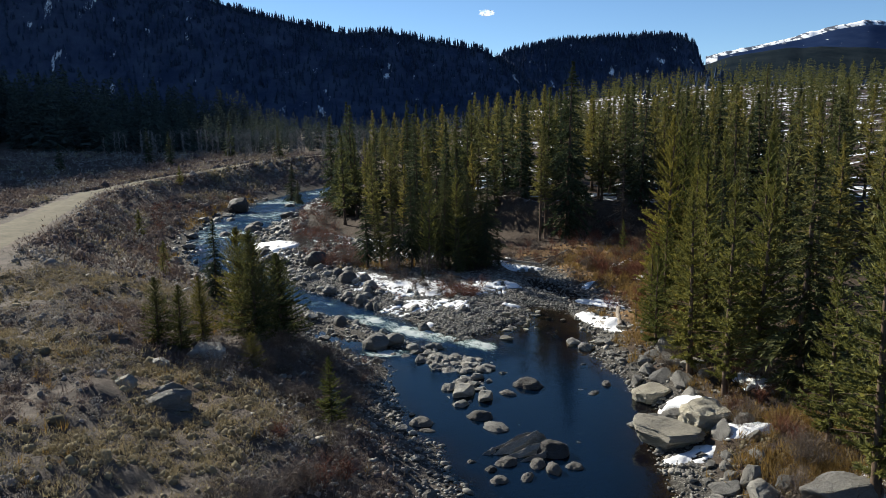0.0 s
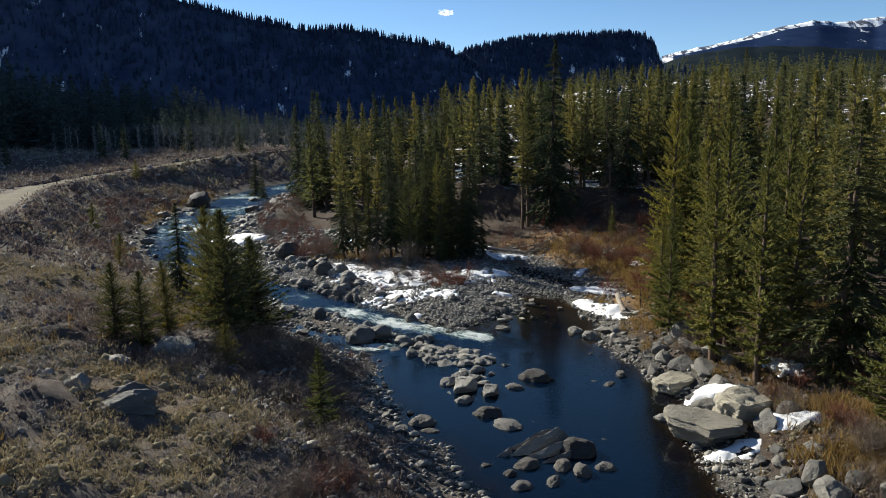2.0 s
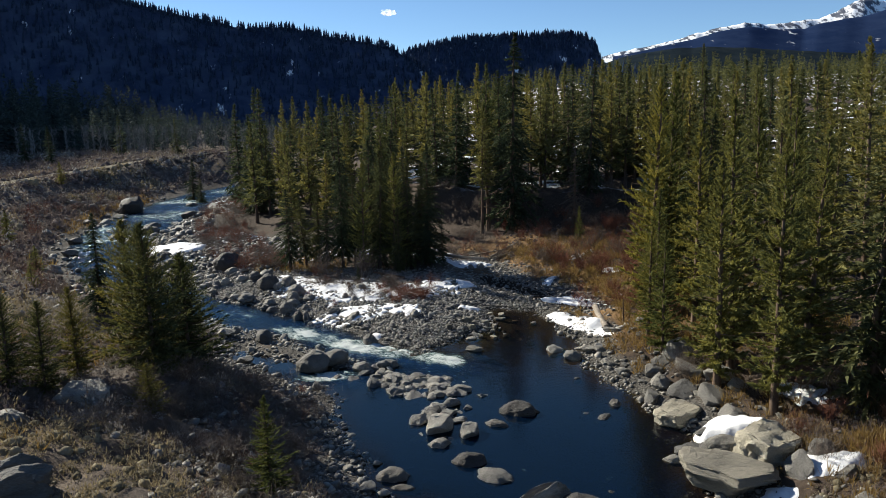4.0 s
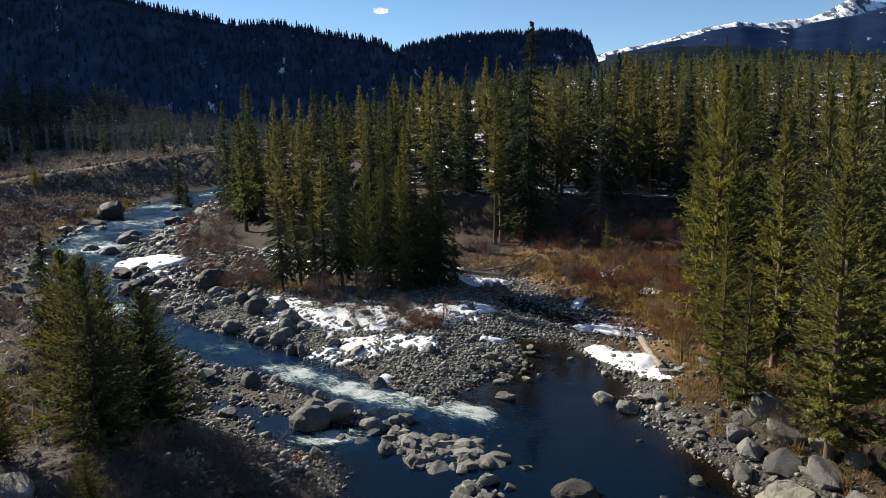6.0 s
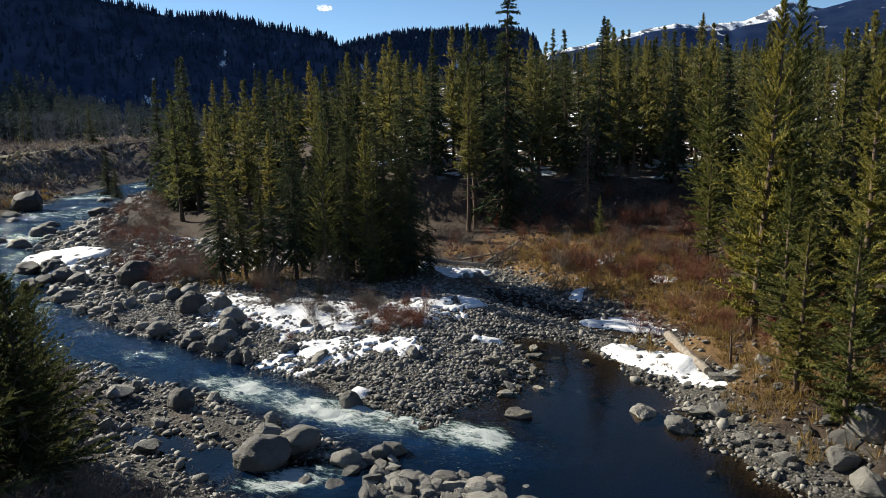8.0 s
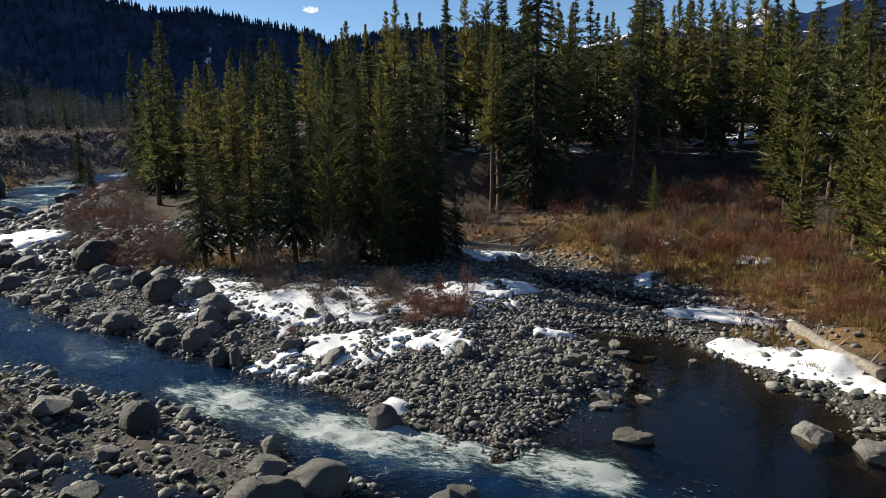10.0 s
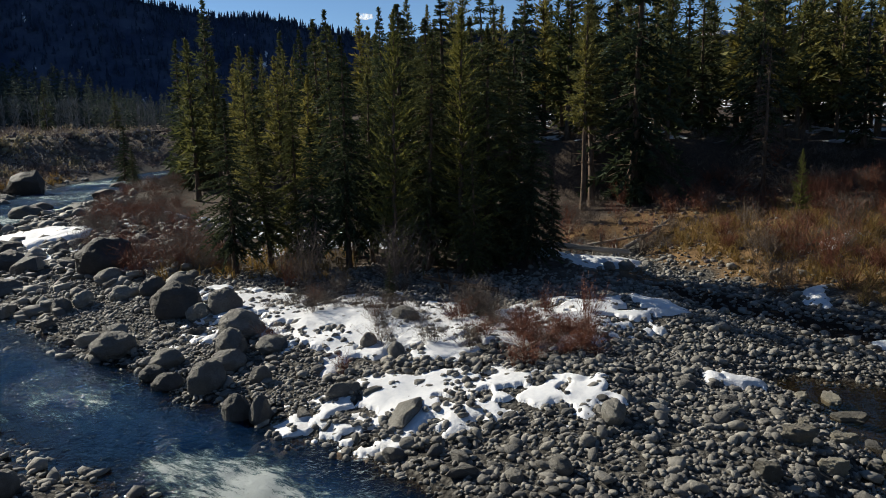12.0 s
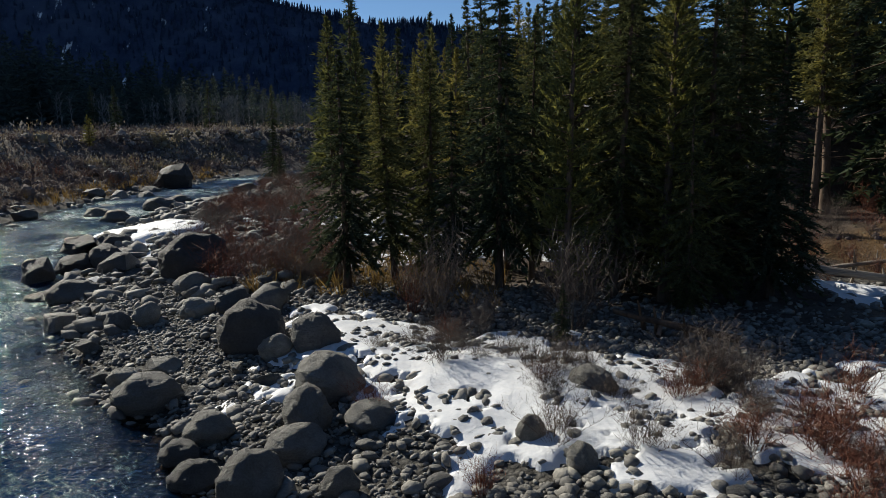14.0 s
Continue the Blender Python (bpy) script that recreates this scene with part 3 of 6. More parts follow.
# The unseen west end is raised so its shadow covers the left flat.
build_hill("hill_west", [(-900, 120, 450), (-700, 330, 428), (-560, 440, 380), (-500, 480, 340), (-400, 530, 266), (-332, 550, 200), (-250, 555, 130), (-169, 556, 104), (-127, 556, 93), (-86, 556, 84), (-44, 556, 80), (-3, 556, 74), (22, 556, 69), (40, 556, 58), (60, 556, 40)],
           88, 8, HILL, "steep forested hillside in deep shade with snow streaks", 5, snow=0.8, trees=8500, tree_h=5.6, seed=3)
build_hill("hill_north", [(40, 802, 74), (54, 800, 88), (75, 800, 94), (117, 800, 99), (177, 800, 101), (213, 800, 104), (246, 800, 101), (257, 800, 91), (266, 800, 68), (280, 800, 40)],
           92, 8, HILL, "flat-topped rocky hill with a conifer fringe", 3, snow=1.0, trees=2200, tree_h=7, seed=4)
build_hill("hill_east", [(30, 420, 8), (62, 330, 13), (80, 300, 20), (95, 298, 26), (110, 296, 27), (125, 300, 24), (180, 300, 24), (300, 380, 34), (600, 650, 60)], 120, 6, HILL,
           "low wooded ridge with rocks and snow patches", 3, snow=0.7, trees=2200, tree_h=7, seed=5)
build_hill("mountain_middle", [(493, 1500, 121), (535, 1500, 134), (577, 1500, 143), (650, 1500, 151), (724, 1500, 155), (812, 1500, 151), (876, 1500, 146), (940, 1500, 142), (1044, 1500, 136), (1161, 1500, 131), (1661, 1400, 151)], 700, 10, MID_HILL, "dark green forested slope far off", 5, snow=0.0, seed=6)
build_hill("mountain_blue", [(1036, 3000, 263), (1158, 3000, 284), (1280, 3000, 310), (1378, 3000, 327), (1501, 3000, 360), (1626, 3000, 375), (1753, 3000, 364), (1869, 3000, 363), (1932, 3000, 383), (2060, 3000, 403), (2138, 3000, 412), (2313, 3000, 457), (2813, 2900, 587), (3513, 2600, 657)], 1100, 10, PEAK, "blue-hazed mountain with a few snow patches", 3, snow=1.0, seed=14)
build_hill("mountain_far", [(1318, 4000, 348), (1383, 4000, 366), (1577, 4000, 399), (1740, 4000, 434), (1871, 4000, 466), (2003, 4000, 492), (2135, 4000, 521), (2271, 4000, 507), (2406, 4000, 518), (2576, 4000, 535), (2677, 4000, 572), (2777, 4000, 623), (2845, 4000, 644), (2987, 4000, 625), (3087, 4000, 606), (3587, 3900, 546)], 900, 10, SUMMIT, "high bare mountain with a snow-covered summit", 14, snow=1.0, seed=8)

# ---- trees ----
def conifer_crown(rng, h, base, rmax, tilt, n_whorl, per_whorl, per_branch, size, shape):
    """Needle sprays as small four-sided leaves along whorled branches. Returns vertices and faces."""
    zs = base + (h - base) * (1 - (1 - (np.arange(n_whorl) + rng.random(n_whorl) * 0.6) / n_whorl) ** 1.4)
    t = np.repeat((zs - base) / (h - base), per_whorl)
    z = np.repeat(zs, per_whorl) + rng.normal(0, 0.05, n_whorl * per_whorl)
    m = len(z)
    lean = np.repeat(rng.uniform(0.7, 1.15, n_whorl), per_whorl)
    length = rmax * np.clip((1 - t) ** shape, 0.03, 1) * lean * rng.uniform(0.55, 1.15, m) * np.clip(0.45 + t * 4, 0, 1)
    az = rng.random(m) * 6.283
    pitch = radians(tilt) + (t - 0.4) * 0.7 + rng.normal(0, 0.12, m)
    # along each branch
    s = (np.arange(per_branch) + 0.35) / per_branch
    S = s[None] + rng.normal(0, 0.06, (m, per_branch))
    bx, by, bz = np.cos(az) * np.cos(pitch), np.sin(az) * np.cos(pitch), np.sin(pitch)
    L = length[:, None]
    px, py = bx[:, None] * S * L, by[:, None] * S * L
    pz = z[:, None] + bz[:, None] * S * L + 0.18 * L * S**2 * np.sign(0.5 + tilt)
    side = np.where(np.arange(per_branch) % 2 == 0, 1, -1)[None] * rng.uniform(0.1, 1.3, (m, per_branch))
    a2 = az[:, None] + side * (1.1 - 0.6 * S)
    e2 = pitch[:, None] + rng.normal(0.15, 0.42, (m, per_branch))
    ln = size * (0.55 + 0.55 * np.clip(L / rmax, 0, 1)) * (1.1 - 0.72 * t)[:, None] * rng.uniform(0.65, 1.35, (m, per_branch))
    d = np.stack([np.cos(a2) * np.cos(e2), np.sin(a2) * np.cos(e2), np.sin(e2)], -1)
    p = np.stack([px, py, pz], -1) + rng.normal(0, 0.05 * size, (m, per_branch, 3))
    w = np.cross(d, rng.normal(0, 0.8, (m, per_branch, 3)) + np.array([0, 0, 0.8]))
    w /= np.linalg.norm(w, axis=-1, keepdims=True) + 1e-9
    wd = (ln * rng.uniform(0.13, 0.22, S.shape))[..., None]
    V = np.stack([p + w * wd, p + d * ln[..., None], p - w * wd], -2).reshape(-1, 3)
    return V, np.arange(len(V)).reshape(-1, 3)


def tapered(rng, h, r0, sides_n=7, levels=8, bend=0.12):
    ang = np.arange(sides_n) * 6.283 / sides_n
    t = np.linspace(0, 1, levels)
    ox, oy = np.cumsum(rng.normal(0, bend / levels, levels)), np.cumsum(rng.normal(0, bend / levels, levels))
    rad = r0 * (1 - t) ** 0.8 + 0.012
    rad[0] *= 1.35
    V = np.stack([np.stack([ox[i] + np.cos(ang) * rad[i], oy[i] + np.sin(ang) * rad[i], np.full(sides_n, t[i] * h - (0.35 if i == 0 else 0))], -1) for i in range(levels)]).reshape(-1, 3)
    idx = np.arange(levels * sides_n).reshape(levels, sides_n)
    nxt = np.roll(idx, -1, 1)
    return V, np.stack([idx[:-1], nxt[:-1], nxt[1:], idx[1:]], -1).reshape(-1, 4)


def limbs(rng, h, base, rmax, n, tilt):
    """Thin bare limbs as three-sided sticks."""
    V, F, k = [], [], 0
    for _ in range(n):
        z = base + (h * 0.92 - base) * rng.random()
        t = (z - base) / (h - base)
        ln = rmax * max(0.1, (1 - t)) * rng.uniform(0.5, 0.95)
        az, pit = rng.random() * 6.283, radians(tilt) + rng.normal(0, 0.15)
        d = np.array([math.cos(az) * math.cos(pit), math.sin(az) * math.cos(pit), math.sin(pit)])
        r = 0.012 + 0.014 * ln
        tri = np.array([[math.cos(a) * r * -d[1], math.cos(a) * r * d[0], math.sin(a) * r] for a in (0, 2.1, 4.2)])
        V.append(np.array([0, 0, z]) + tri)
        V.append(np.array([0, 0, z]) + d * ln + tri * 0.25)
        F += [[k + a, k + b, k + 3 + b, k + 3 + a] for a, b in ((0, 1), (1, 2), (2, 0))]
        k += 6
    return np.concatenate(V), np.array(F)


def make_tree(name, label, seed, h, base, rmax, tilt, whorls, per_whorl, per_branch, size, shape, leaf, group):
    rng = np.random.default_rng(seed)
    top = new(name)
    tagged(top, label, "tree", group)
    tv, tf = tapered(rng, h * 0.985, 0.011 * h + 0.03)
    lv, lf = limbs(rng, h, max(0.1 * h, base * 0.55), rmax, 46, tilt)
    put("trunk", mesh_np("trunk", np.concatenate([tv, lv]), np.concatenate([tf, lf + len(tv)]), [BARK]), top)
    cv, cf = conifer_crown(rng, h, base, rmax, tilt, whorls, per_whorl, per_branch, size, shape)
    put("crown", mesh_np("crown", cv, cf, [leaf]), top)
    return top, h


SPRUCE_LABEL = "dark green spruce with dense branches down to the ground"
PINE_LABEL = "olive-green lodgepole pine with a narrow open crown"
BARE_LABEL = "tall pine with a bare lower trunk and thin crown"
kinds = {"island": [], "spruce": [], "pine": [], "tall": [], "far_spruce": [], "far_pine": []}
for k in range(4):
    kinds["spruce"].append(make_tree("spruce_tree", SPRUCE_LABEL, 100 + k, 9.0, 0.3, 1.8 + 0.12 * k, -14, 36, 8, 58, 0.27, 0.8, SPRUCE, "conifers by the river"))
    kinds["pine"].append(make_tree("pine_tree", PINE_LABEL, 200 + k, 9.0, 0.7, 1.65 + 0.1 * k, 14, 36, 8, 88, 0.205, 0.7, PINE, "conifers by the river"))
    kinds["tall"].append(make_tree("pine_tree", BARE_LABEL, 300 + k, 14.0, 3.2 + 0.8 * k, 1.6, 4, 36, 7, 34, 0.31, 0.7, OLIVE, "conifers by the river"))
for k in range(4):
    kinds["island"].append(make_tree("spruce_tree", "tall dark spruce of the island grove", 150 + k, 9.0, 0.5 + 0.45 * k, 1.85 + 0.12 * k, -12, 34, 9, 86, 0.215, 0.78, SPRUCE, "spruces on the island"))
for k in range(3):
    kinds["far_spruce"].append(make_tree("spruce_tree", SPRUCE_LABEL, 400 + k, 12.0, 0.6, 2.1, -12, 27, 6, 12, 0.8, 0.9, SPRUCE, "forest across the river"))
    kinds["far_pine"].append(make_tree("pine_tree", PINE_LABEL, 500 + k, 12.0, 2.2, 1.9, 10, 28, 6, 12, 0.68, 0.75, OLIVE, "forest across the river"))
BUSHY_LABEL = "dense bushy young pine beside the sagebrush slope"
kinds["bushy"] = [make_tree("pine_tree", BUSHY_LABEL, 660 + k, 6.0, 0.1, 2.0, 12, 38, 10, 46, 0.22, 0.55, BUSHY, "young pines of the near bank") for k in range(3)]
DEAD_LABEL = "dead grey spruce with bare drooping branches"
kinds["dead"] = [make_tree("dead_tree", DEAD_LABEL, 640, 9.0, 0.8, 1.9, -16, 30, 7, 26, 0.22, 0.75, GREY_STEM, "dead trees by the river")]
first_use = {id(t[0]): True for row in kinds.values() for t in row}
tree_rng = np.random.default_rng(21)
planted = []


def plant(kind, x, y, h, wide=1.0):
    """Sets a tree of that kind and height; its first use is the tree itself, the others are copies."""
    ob, h0 = kinds[kind][int(tree_rng.integers(len(kinds[kind])))]
    s = h / h0
    w = s * wide * tree_rng.uniform(0.88, 1.14)
    m = pose(x, y, ground_z(x, y) - 0.05, tree_rng.normal(0, 1.2), tree_rng.normal(0, 1.2), tree_rng.uniform(0, 360)) @ Matrix.Diagonal((w, w, s, 1))
    if first_use.pop(id(ob), False):
        ob.matrix_basis = m
    else:
        copy_thing(ob, m).scale = m.to_scale()
    planted.append((x, y))


def free(x, y, gap):
    return all((x - a) ** 2 + (y - b) ** 2 > gap * gap for a, b in planted)


# left bank clump and saplings
for kind, x, y, h, w in [("bushy", -6.7, 31.6, 5.9, 1.0), ("bushy", -6.3, 35.3, 5.4, 1.1), ("bushy", -8.0, 33.6, 6.2, 1.0), ("bushy", -8.4, 36.8, 5.6, 1.0), ("spruce", -12.6, 43.0, 5.4, 1.3), ("bushy", -7.2, 39.0, 5.0, 1.0),
                         ("bushy", -10.7, 28.8, 3.3, 1.0), ("bushy", -9.8, 29.4, 3.2, 1.0), ("bushy", -9.2, 30.8, 3.4, 1.0), ("pine", -1.4, 24.1, 3.2, 1.55), ("bushy", -6.0, 28.4, 1.8, 1.3),
                         ("spruce", -26.9, 127.2, 7.5, 1.3), ("spruce", -24.5, 122, 4.5, 1.5), ("pine", -42.7, 115.2, 3.5, 1.6), ("pine", -31.9, 74.8, 3.2, 1.7), ("pine", -24, 62, 2.4, 1.8), ("pine", -20, 52, 1.8, 2.0),
                         ("far_spruce", -58, 150, 7.0, 1.4), ("far_spruce", -66, 158, 8.0, 1.3), ("far_spruce", -52, 172, 9.0, 1.2), ("far_spruce", -39, 168, 8.0, 1.2), ("far_spruce", -72, 132, 5.5, 1.4)]:
    plant(kind, x, y, h, w)
# island
for kind, x, y, h, w in [("island", -4.4, 60.2, 6.4, 1.1), ("island", -3.2, 60.9, 5.9, 1.15), ("island", -2.3, 61.9, 6.7, 1.0), ("island", -0.3, 59.5, 8.3, 1.0), ("island", -1.5, 60.0, 5.2, 1.2), ("pine", 1.3, 58.4, 9.0, 0.9),
                         ("island", 2.5, 59.0, 8.4, 1.1), ("pine", 3.7, 58.7, 9.0, 1.05), ("island", 4.7, 59.0, 8.6, 1.15), ("island", 3.0, 60.6, 9.2, 1.15), ("island", 0.6, 60.8, 7.2, 1.0), ("island", 4.0, 57.5, 5.0, 1.1), ("island", 6.3, 58.8, 6.0, 1.25),
                         # Back row, y 60.6 to 63.6: hidden trees added to thicken the shadow.
                         ("island", 7.6, 60.2, 3.4, 1.2), ("island", 4.7, 61.4, 9.4, 1.15), ("island", 6.0, 60.6, 8.0, 1.2), ("island", 2.0, 62.6, 10.0, 1.25), ("island", 0.0, 63.0, 8.0, 1.1), ("island", 6.6, 62.6, 9.4, 1.25), ("island", 4.0, 63.6, 10.6, 1.25), ("spruce", 0.9, 54.9, 1.3, 1.3)]:
    plant(kind, x, y, h, w * 0.88)
# right bank
for kind, x, y, h, w in [("pine", 15.2, 34.9, 6.2, 0.95), ("pine", 15.9, 31.0, 9.5, 0.95), ("pine", 17.0, 32.0, 11.5, 0.9), ("pine", 16.6, 27.9, 10.2, 0.95), ("pine", 18.4, 29.2, 10.0, 0.95), ("spruce", 19.4, 26.5, 11.0, 1.1),
                         ("pine", 18.0, 21.0, 7.4, 1.0), ("pine", 17.6, 17.2, 11.5, 0.95), ("pine", 19.6, 18.8, 10, 0.95), ("pine", 17.8, 43.2, 13.0, 0.85), ("pine", 18.9, 43.6, 13.2, 0.9), ("spruce", 20.4, 41.5, 10.4, 1.0),
                         ("pine", 15.5, 37.4, 5.8, 1.0), ("pine", 15.6, 35.4, 2.2, 1.4), ("pine", 18.2, 38.0, 10.2, 0.9), ("spruce", 19.0, 36.0, 9.0, 1.0), ("pine", 20.5, 33.6, 11, 0.9), ("pine", 17.2, 40.6, 7.0, 1.1),
                         ("pine", 22.3, 54.2, 7.2, 0.95), ("pine", 22.9, 51.5, 8.4, 1.1), ("pine", 21.0, 47.8, 6.4, 1.1), ("tall", 13.2, 71.8, 12.0, 1.0), ("tall", 12.6, 71.4, 11.4, 0.9), ("spruce", 15.4, 71.4, 18.2, 0.8),
                         ("pine", 19.4, 62.4, 3.0, 0.9), ("far_spruce", -16.6, 112, 14.0, 1.1), ("far_spruce", -14, 111, 16, 1.0), ("far_spruce", -12.2, 94.9, 11.9, 1.1), ("far_spruce", -10.9, 95.6, 14.9, 1.05), ("far_spruce", -7.4, 94.4, 10.8, 1.1), ("far_spruce", -5.1, 98.8, 12.4, 1.1), ("far_spruce", -2.1, 97.8, 13.0, 1.0),
                         ("dead", 20.2, 66.6, 8.0, 1.1), ("pine", 25.3, 59.1, 11.0, 1.1), ("spruce", 27.3, 56.2, 12.8, 1.0), ("pine", 22.1, 43.9, 11.5, 0.9), ("pine", 26.8, 47.6, 11.5, 0.9)]:
    plant(kind, x, y, h, w)


def fill(count, x0, x1, y0, y1, test, near, gap, h_lo, h_hi, seed):
    rng = np.random.default_rng(seed)
    done = 0
    for _ in range(count * 6):
        if done >= count:
            break
        x, y = rng.uniform(x0, x1), rng.uniform(y0, y1)
        if not test(x, y) or not free(x, y, gap):
            continue
        roll = rng.random()
        if near and x < 24 and y < 75:
            kind = "tall" if roll < 0.62 else ("spruce" if roll < 0.84 else "pine")
        else:
            kind = "far_spruce" if roll < 0.35 else "far_pine"
        plant(kind, x, y, rng.uniform(h_lo, h_hi) * (0.75 if kind == "pine" else 1.0))
        done += 1


fill(60, 6, 44, 72, 90, lambda x, y: x > float(back_x(y)) + 3.0 and y > float(terrace_edge(x)) - 0.3, True, 1.7, 9.5, 13.0, 1)
fill(46, 19.5, 36, 8, 66, lambda x, y: x > 20 + max(0.0, (y - 44)) * 0.25 - max(0.0, 34 - y) * 0.1, True, 2.2, 8, 13, 2)
fill(38, -14, 10, 72, 112, lambda x, y: y > 78 and x > 0.6 - (y - 41) * 0.25 and abs(x - float(back_x(y))) > 2, False, 2.8, 8, 12, 3)
fill(84, -14, 75, 80, 150, lambda x, y: x > float(back_x(y)) + 3 and x > 0.6 - (y - 41) * 0.25 and x < y * 0.62 + 6, False, 3.2, 7, 11.5, 4)
fill(24, 33, 70, 40, 82, lambda x, y: x < y * 0.8 + 8, False, 3.2, 9, 14, 5)
fill(16, 18, 40, -30, 8, lambda x, y: True, False, 3.2, 8, 12, 6)
for row in kinds.values():   # tree shapes that no spot above took
    for ob, h in row:
        if first_use.pop(id(ob), False):
            px = 38 + 3.1 * len(planted) % 17
            ob.matrix_basis = pose(px, 96, ground_z(px, 96))
            planted.append((px, 96))


def forest_of(x, y, h, rng, whorls, per_whorl, per_branch, size):
    """Many conifers in one mesh, out of five crowns turned and scaled."""
    V, F, c = [], [], 0
    which = rng.integers(0, 5, len(x))
    z = height(x, y)
    for k in range(5):
        v, f = conifer_crown(np.random.default_rng(900 + k), 10.0, 0.5, 1.75, -6, whorls, per_whorl, per_branch, size, 0.85)
        w = which == k
        a, s = rng.random(w.sum()) * 6.283, h[w] / 10.0
        wide = s * rng.uniform(0.85, 1.35, w.sum())
        ca, sa = np.cos(a)[:, None], np.sin(a)[:, None]
        px = (v[None, :, 0] * ca - v[None, :, 1] * sa) * wide[:, None] + x[w][:, None]
        py = (v[None, :, 0] * sa + v[None, :, 1] * ca) * wide[:, None] + y[w][:, None]
        pz = v[None, :, 2] * s[:, None] + z[w][:, None]
        V.append(np.stack([px, py, pz], -1).reshape(-1, 3))
        F.append((f[None] + (np.arange(w.sum()) * len(v))[:, None, None]).reshape(-1, 3) + c)
        c += w.sum() * len(v)
    return np.concatenate(V), np.concatenate(F)


def forest_mass():
    """The forest farther off, too many to count."""
    rng = np.random.default_rng(9)
    n = 2100
    x, y = rng.uniform(-60, 300, n), 112 + 300 * rng.random(n) ** 1.5
    d = wet(x, y)
    keep = (d > 5) & (x > back_x(np.minimum(y, 215)) + 6) & (x < y * 0.72 + 30) & (y > 140)
    x, y = x[keep], y[keep]
    far = np.hypot(x, y) > 230
    h = rng.uniform(4.5, 9.5, len(x)) * (0.7 + 0.6 * fbm(x * 0.05, y * 0.05, 15, 2))
    v, f = forest_of(x[~far], y[~far], h[~far], rng, 16, 5, 4, 1.3)
    v2, f2 = forest_of(x[far], y[far], h[far], rng, 10, 4, 3, 1.6)
    put("forest", mesh_np("forest", np.concatenate([v, v2]), np.concatenate([f, f2 + len(v)]), [FAR_GREEN]), label="distant mixed conifer forest on the valley floor", category="forest", kind="stuff")
    n = 1150
    x, y = rng.uniform(-240, -5, n), 184 + 170 * rng.random(n) ** 1.6
    keep = (wet(x, y) > 6) & (np.abs(chain(x, y, ROAD)) > 3) & (x > -0.85 * y - 20) & (y > 184 + 0.35 * np.abs(-60 - x))
    x, y = x[keep], y[keep]
    h = np.interp(x, [-220, -135, -108, -86, -67, -40, -10], [26, 23, 19, 15, 10, 7.5, 7]) * rng.uniform(0.55, 1.2, len(x))
    v, f = forest_of(x, y, h, rng, 16, 5, 3, 1.35)
    put("forest", mesh_np("forest", v, f, [GREY_GREEN]), label="grey-green conifer forest at the foot of the hill", category="forest", kind="stuff")
    # bare aspens
    m = 380
    x, y = rng.uniform(-80, 10, m), 164 + 75 * rng.random(m)
    k = (wet(x, y) > 4) & (np.abs(chain(x, y, ROAD)) > 4)
    x, y = x[k], y[k]
    V, F, c = [], [], 0
    z0 = height(x, y)
    for i in range(30):
        a, ln = rng.random(len(x)) * 6.283, rng.uniform(0.4, 1.4, len(x))
        zb = z0 + (rng.uniform(0.8, 6.0, len(x)) if i else 0)
        top = np.stack([x + np.cos(a) * ln * (i > 0), y + np.sin(a) * ln * (i > 0), zb + (rng.uniform(0.3, 1.6, len(x)) if i else rng.uniform(3.5, 8.5, len(x)))], -1)
        b0 = np.stack([x - 0.045, y, zb], -1)
        b1 = np.stack([x + 0.045, y, zb], -1)
        V.append(np.stack([b0, b1, top], 1).reshape(-1, 3))
        F.append(np.arange(len(x) * 3).reshape(-1, 3) + c)
        c += len(x) * 3
    put("aspen_grove", mesh_np("aspen_grove", np.concatenate(V), np.concatenate(F), [ASPEN]), label="leafless grey aspen trees across the valley", category="trees", kind="stuff")


forest_mass()


# ---- rocks ----
def ico(level):
    bm = bmesh.new()
    bmesh.ops.create_icosphere(bm, subdivisions=level, radius=1.0)
    v = np.array([p.co for p in bm.verts])
    f = np.array([[p.index for p in q.verts] for q in bm.faces])
    bm.free()
    return v, f


ICO = {k: ico(k) for k in (1, 2, 3, 4)}


def rock_shape(rng, level, cuts, rough, deep=0.56):
    """A stone: a ball with faces cut off and knocked about."""
    v, f = ICO[level]
    v = v.copy()
    for _ in range(cuts):
        n = rng.normal(size=3)
        n /= np.linalg.norm(n)
        c = rng.uniform(deep, 0.88)
        over = np.maximum(v @ n - c, 0)
        v -= over[:, None] * n * 0.97
    s = rng.random() * 50
    bumpy = np.array([noise.noise(Vector(p * 1.6 + s)) + 0.4 * noise.noise(Vector(p * 4.5 + s)) + 0.2 * noise.noise(Vector(p * 11 + s)) for p in v])
    crack = np.array([noise.noise(Vector(p * np.array([2.0, 3.2, 5.0]) + s + 9)) for p in v])
    return v * (1 + rough * bumpy - rough * 0.5 * np.abs(crack) ** 0.5)[:, None], f


rock_rng = np.random.default_rng(33)


def crisp(me, degrees):
    """Marks the edges between steep facets as sharp."""
    bm = bmesh.new()
    bm.from_mesh(me)
    for e in bm.edges:
        e.smooth = len(e.link_faces) < 2 or e.calc_face_angle(0) < radians(degrees)
    bm.to_mesh(me)
    bm.free()
    return me


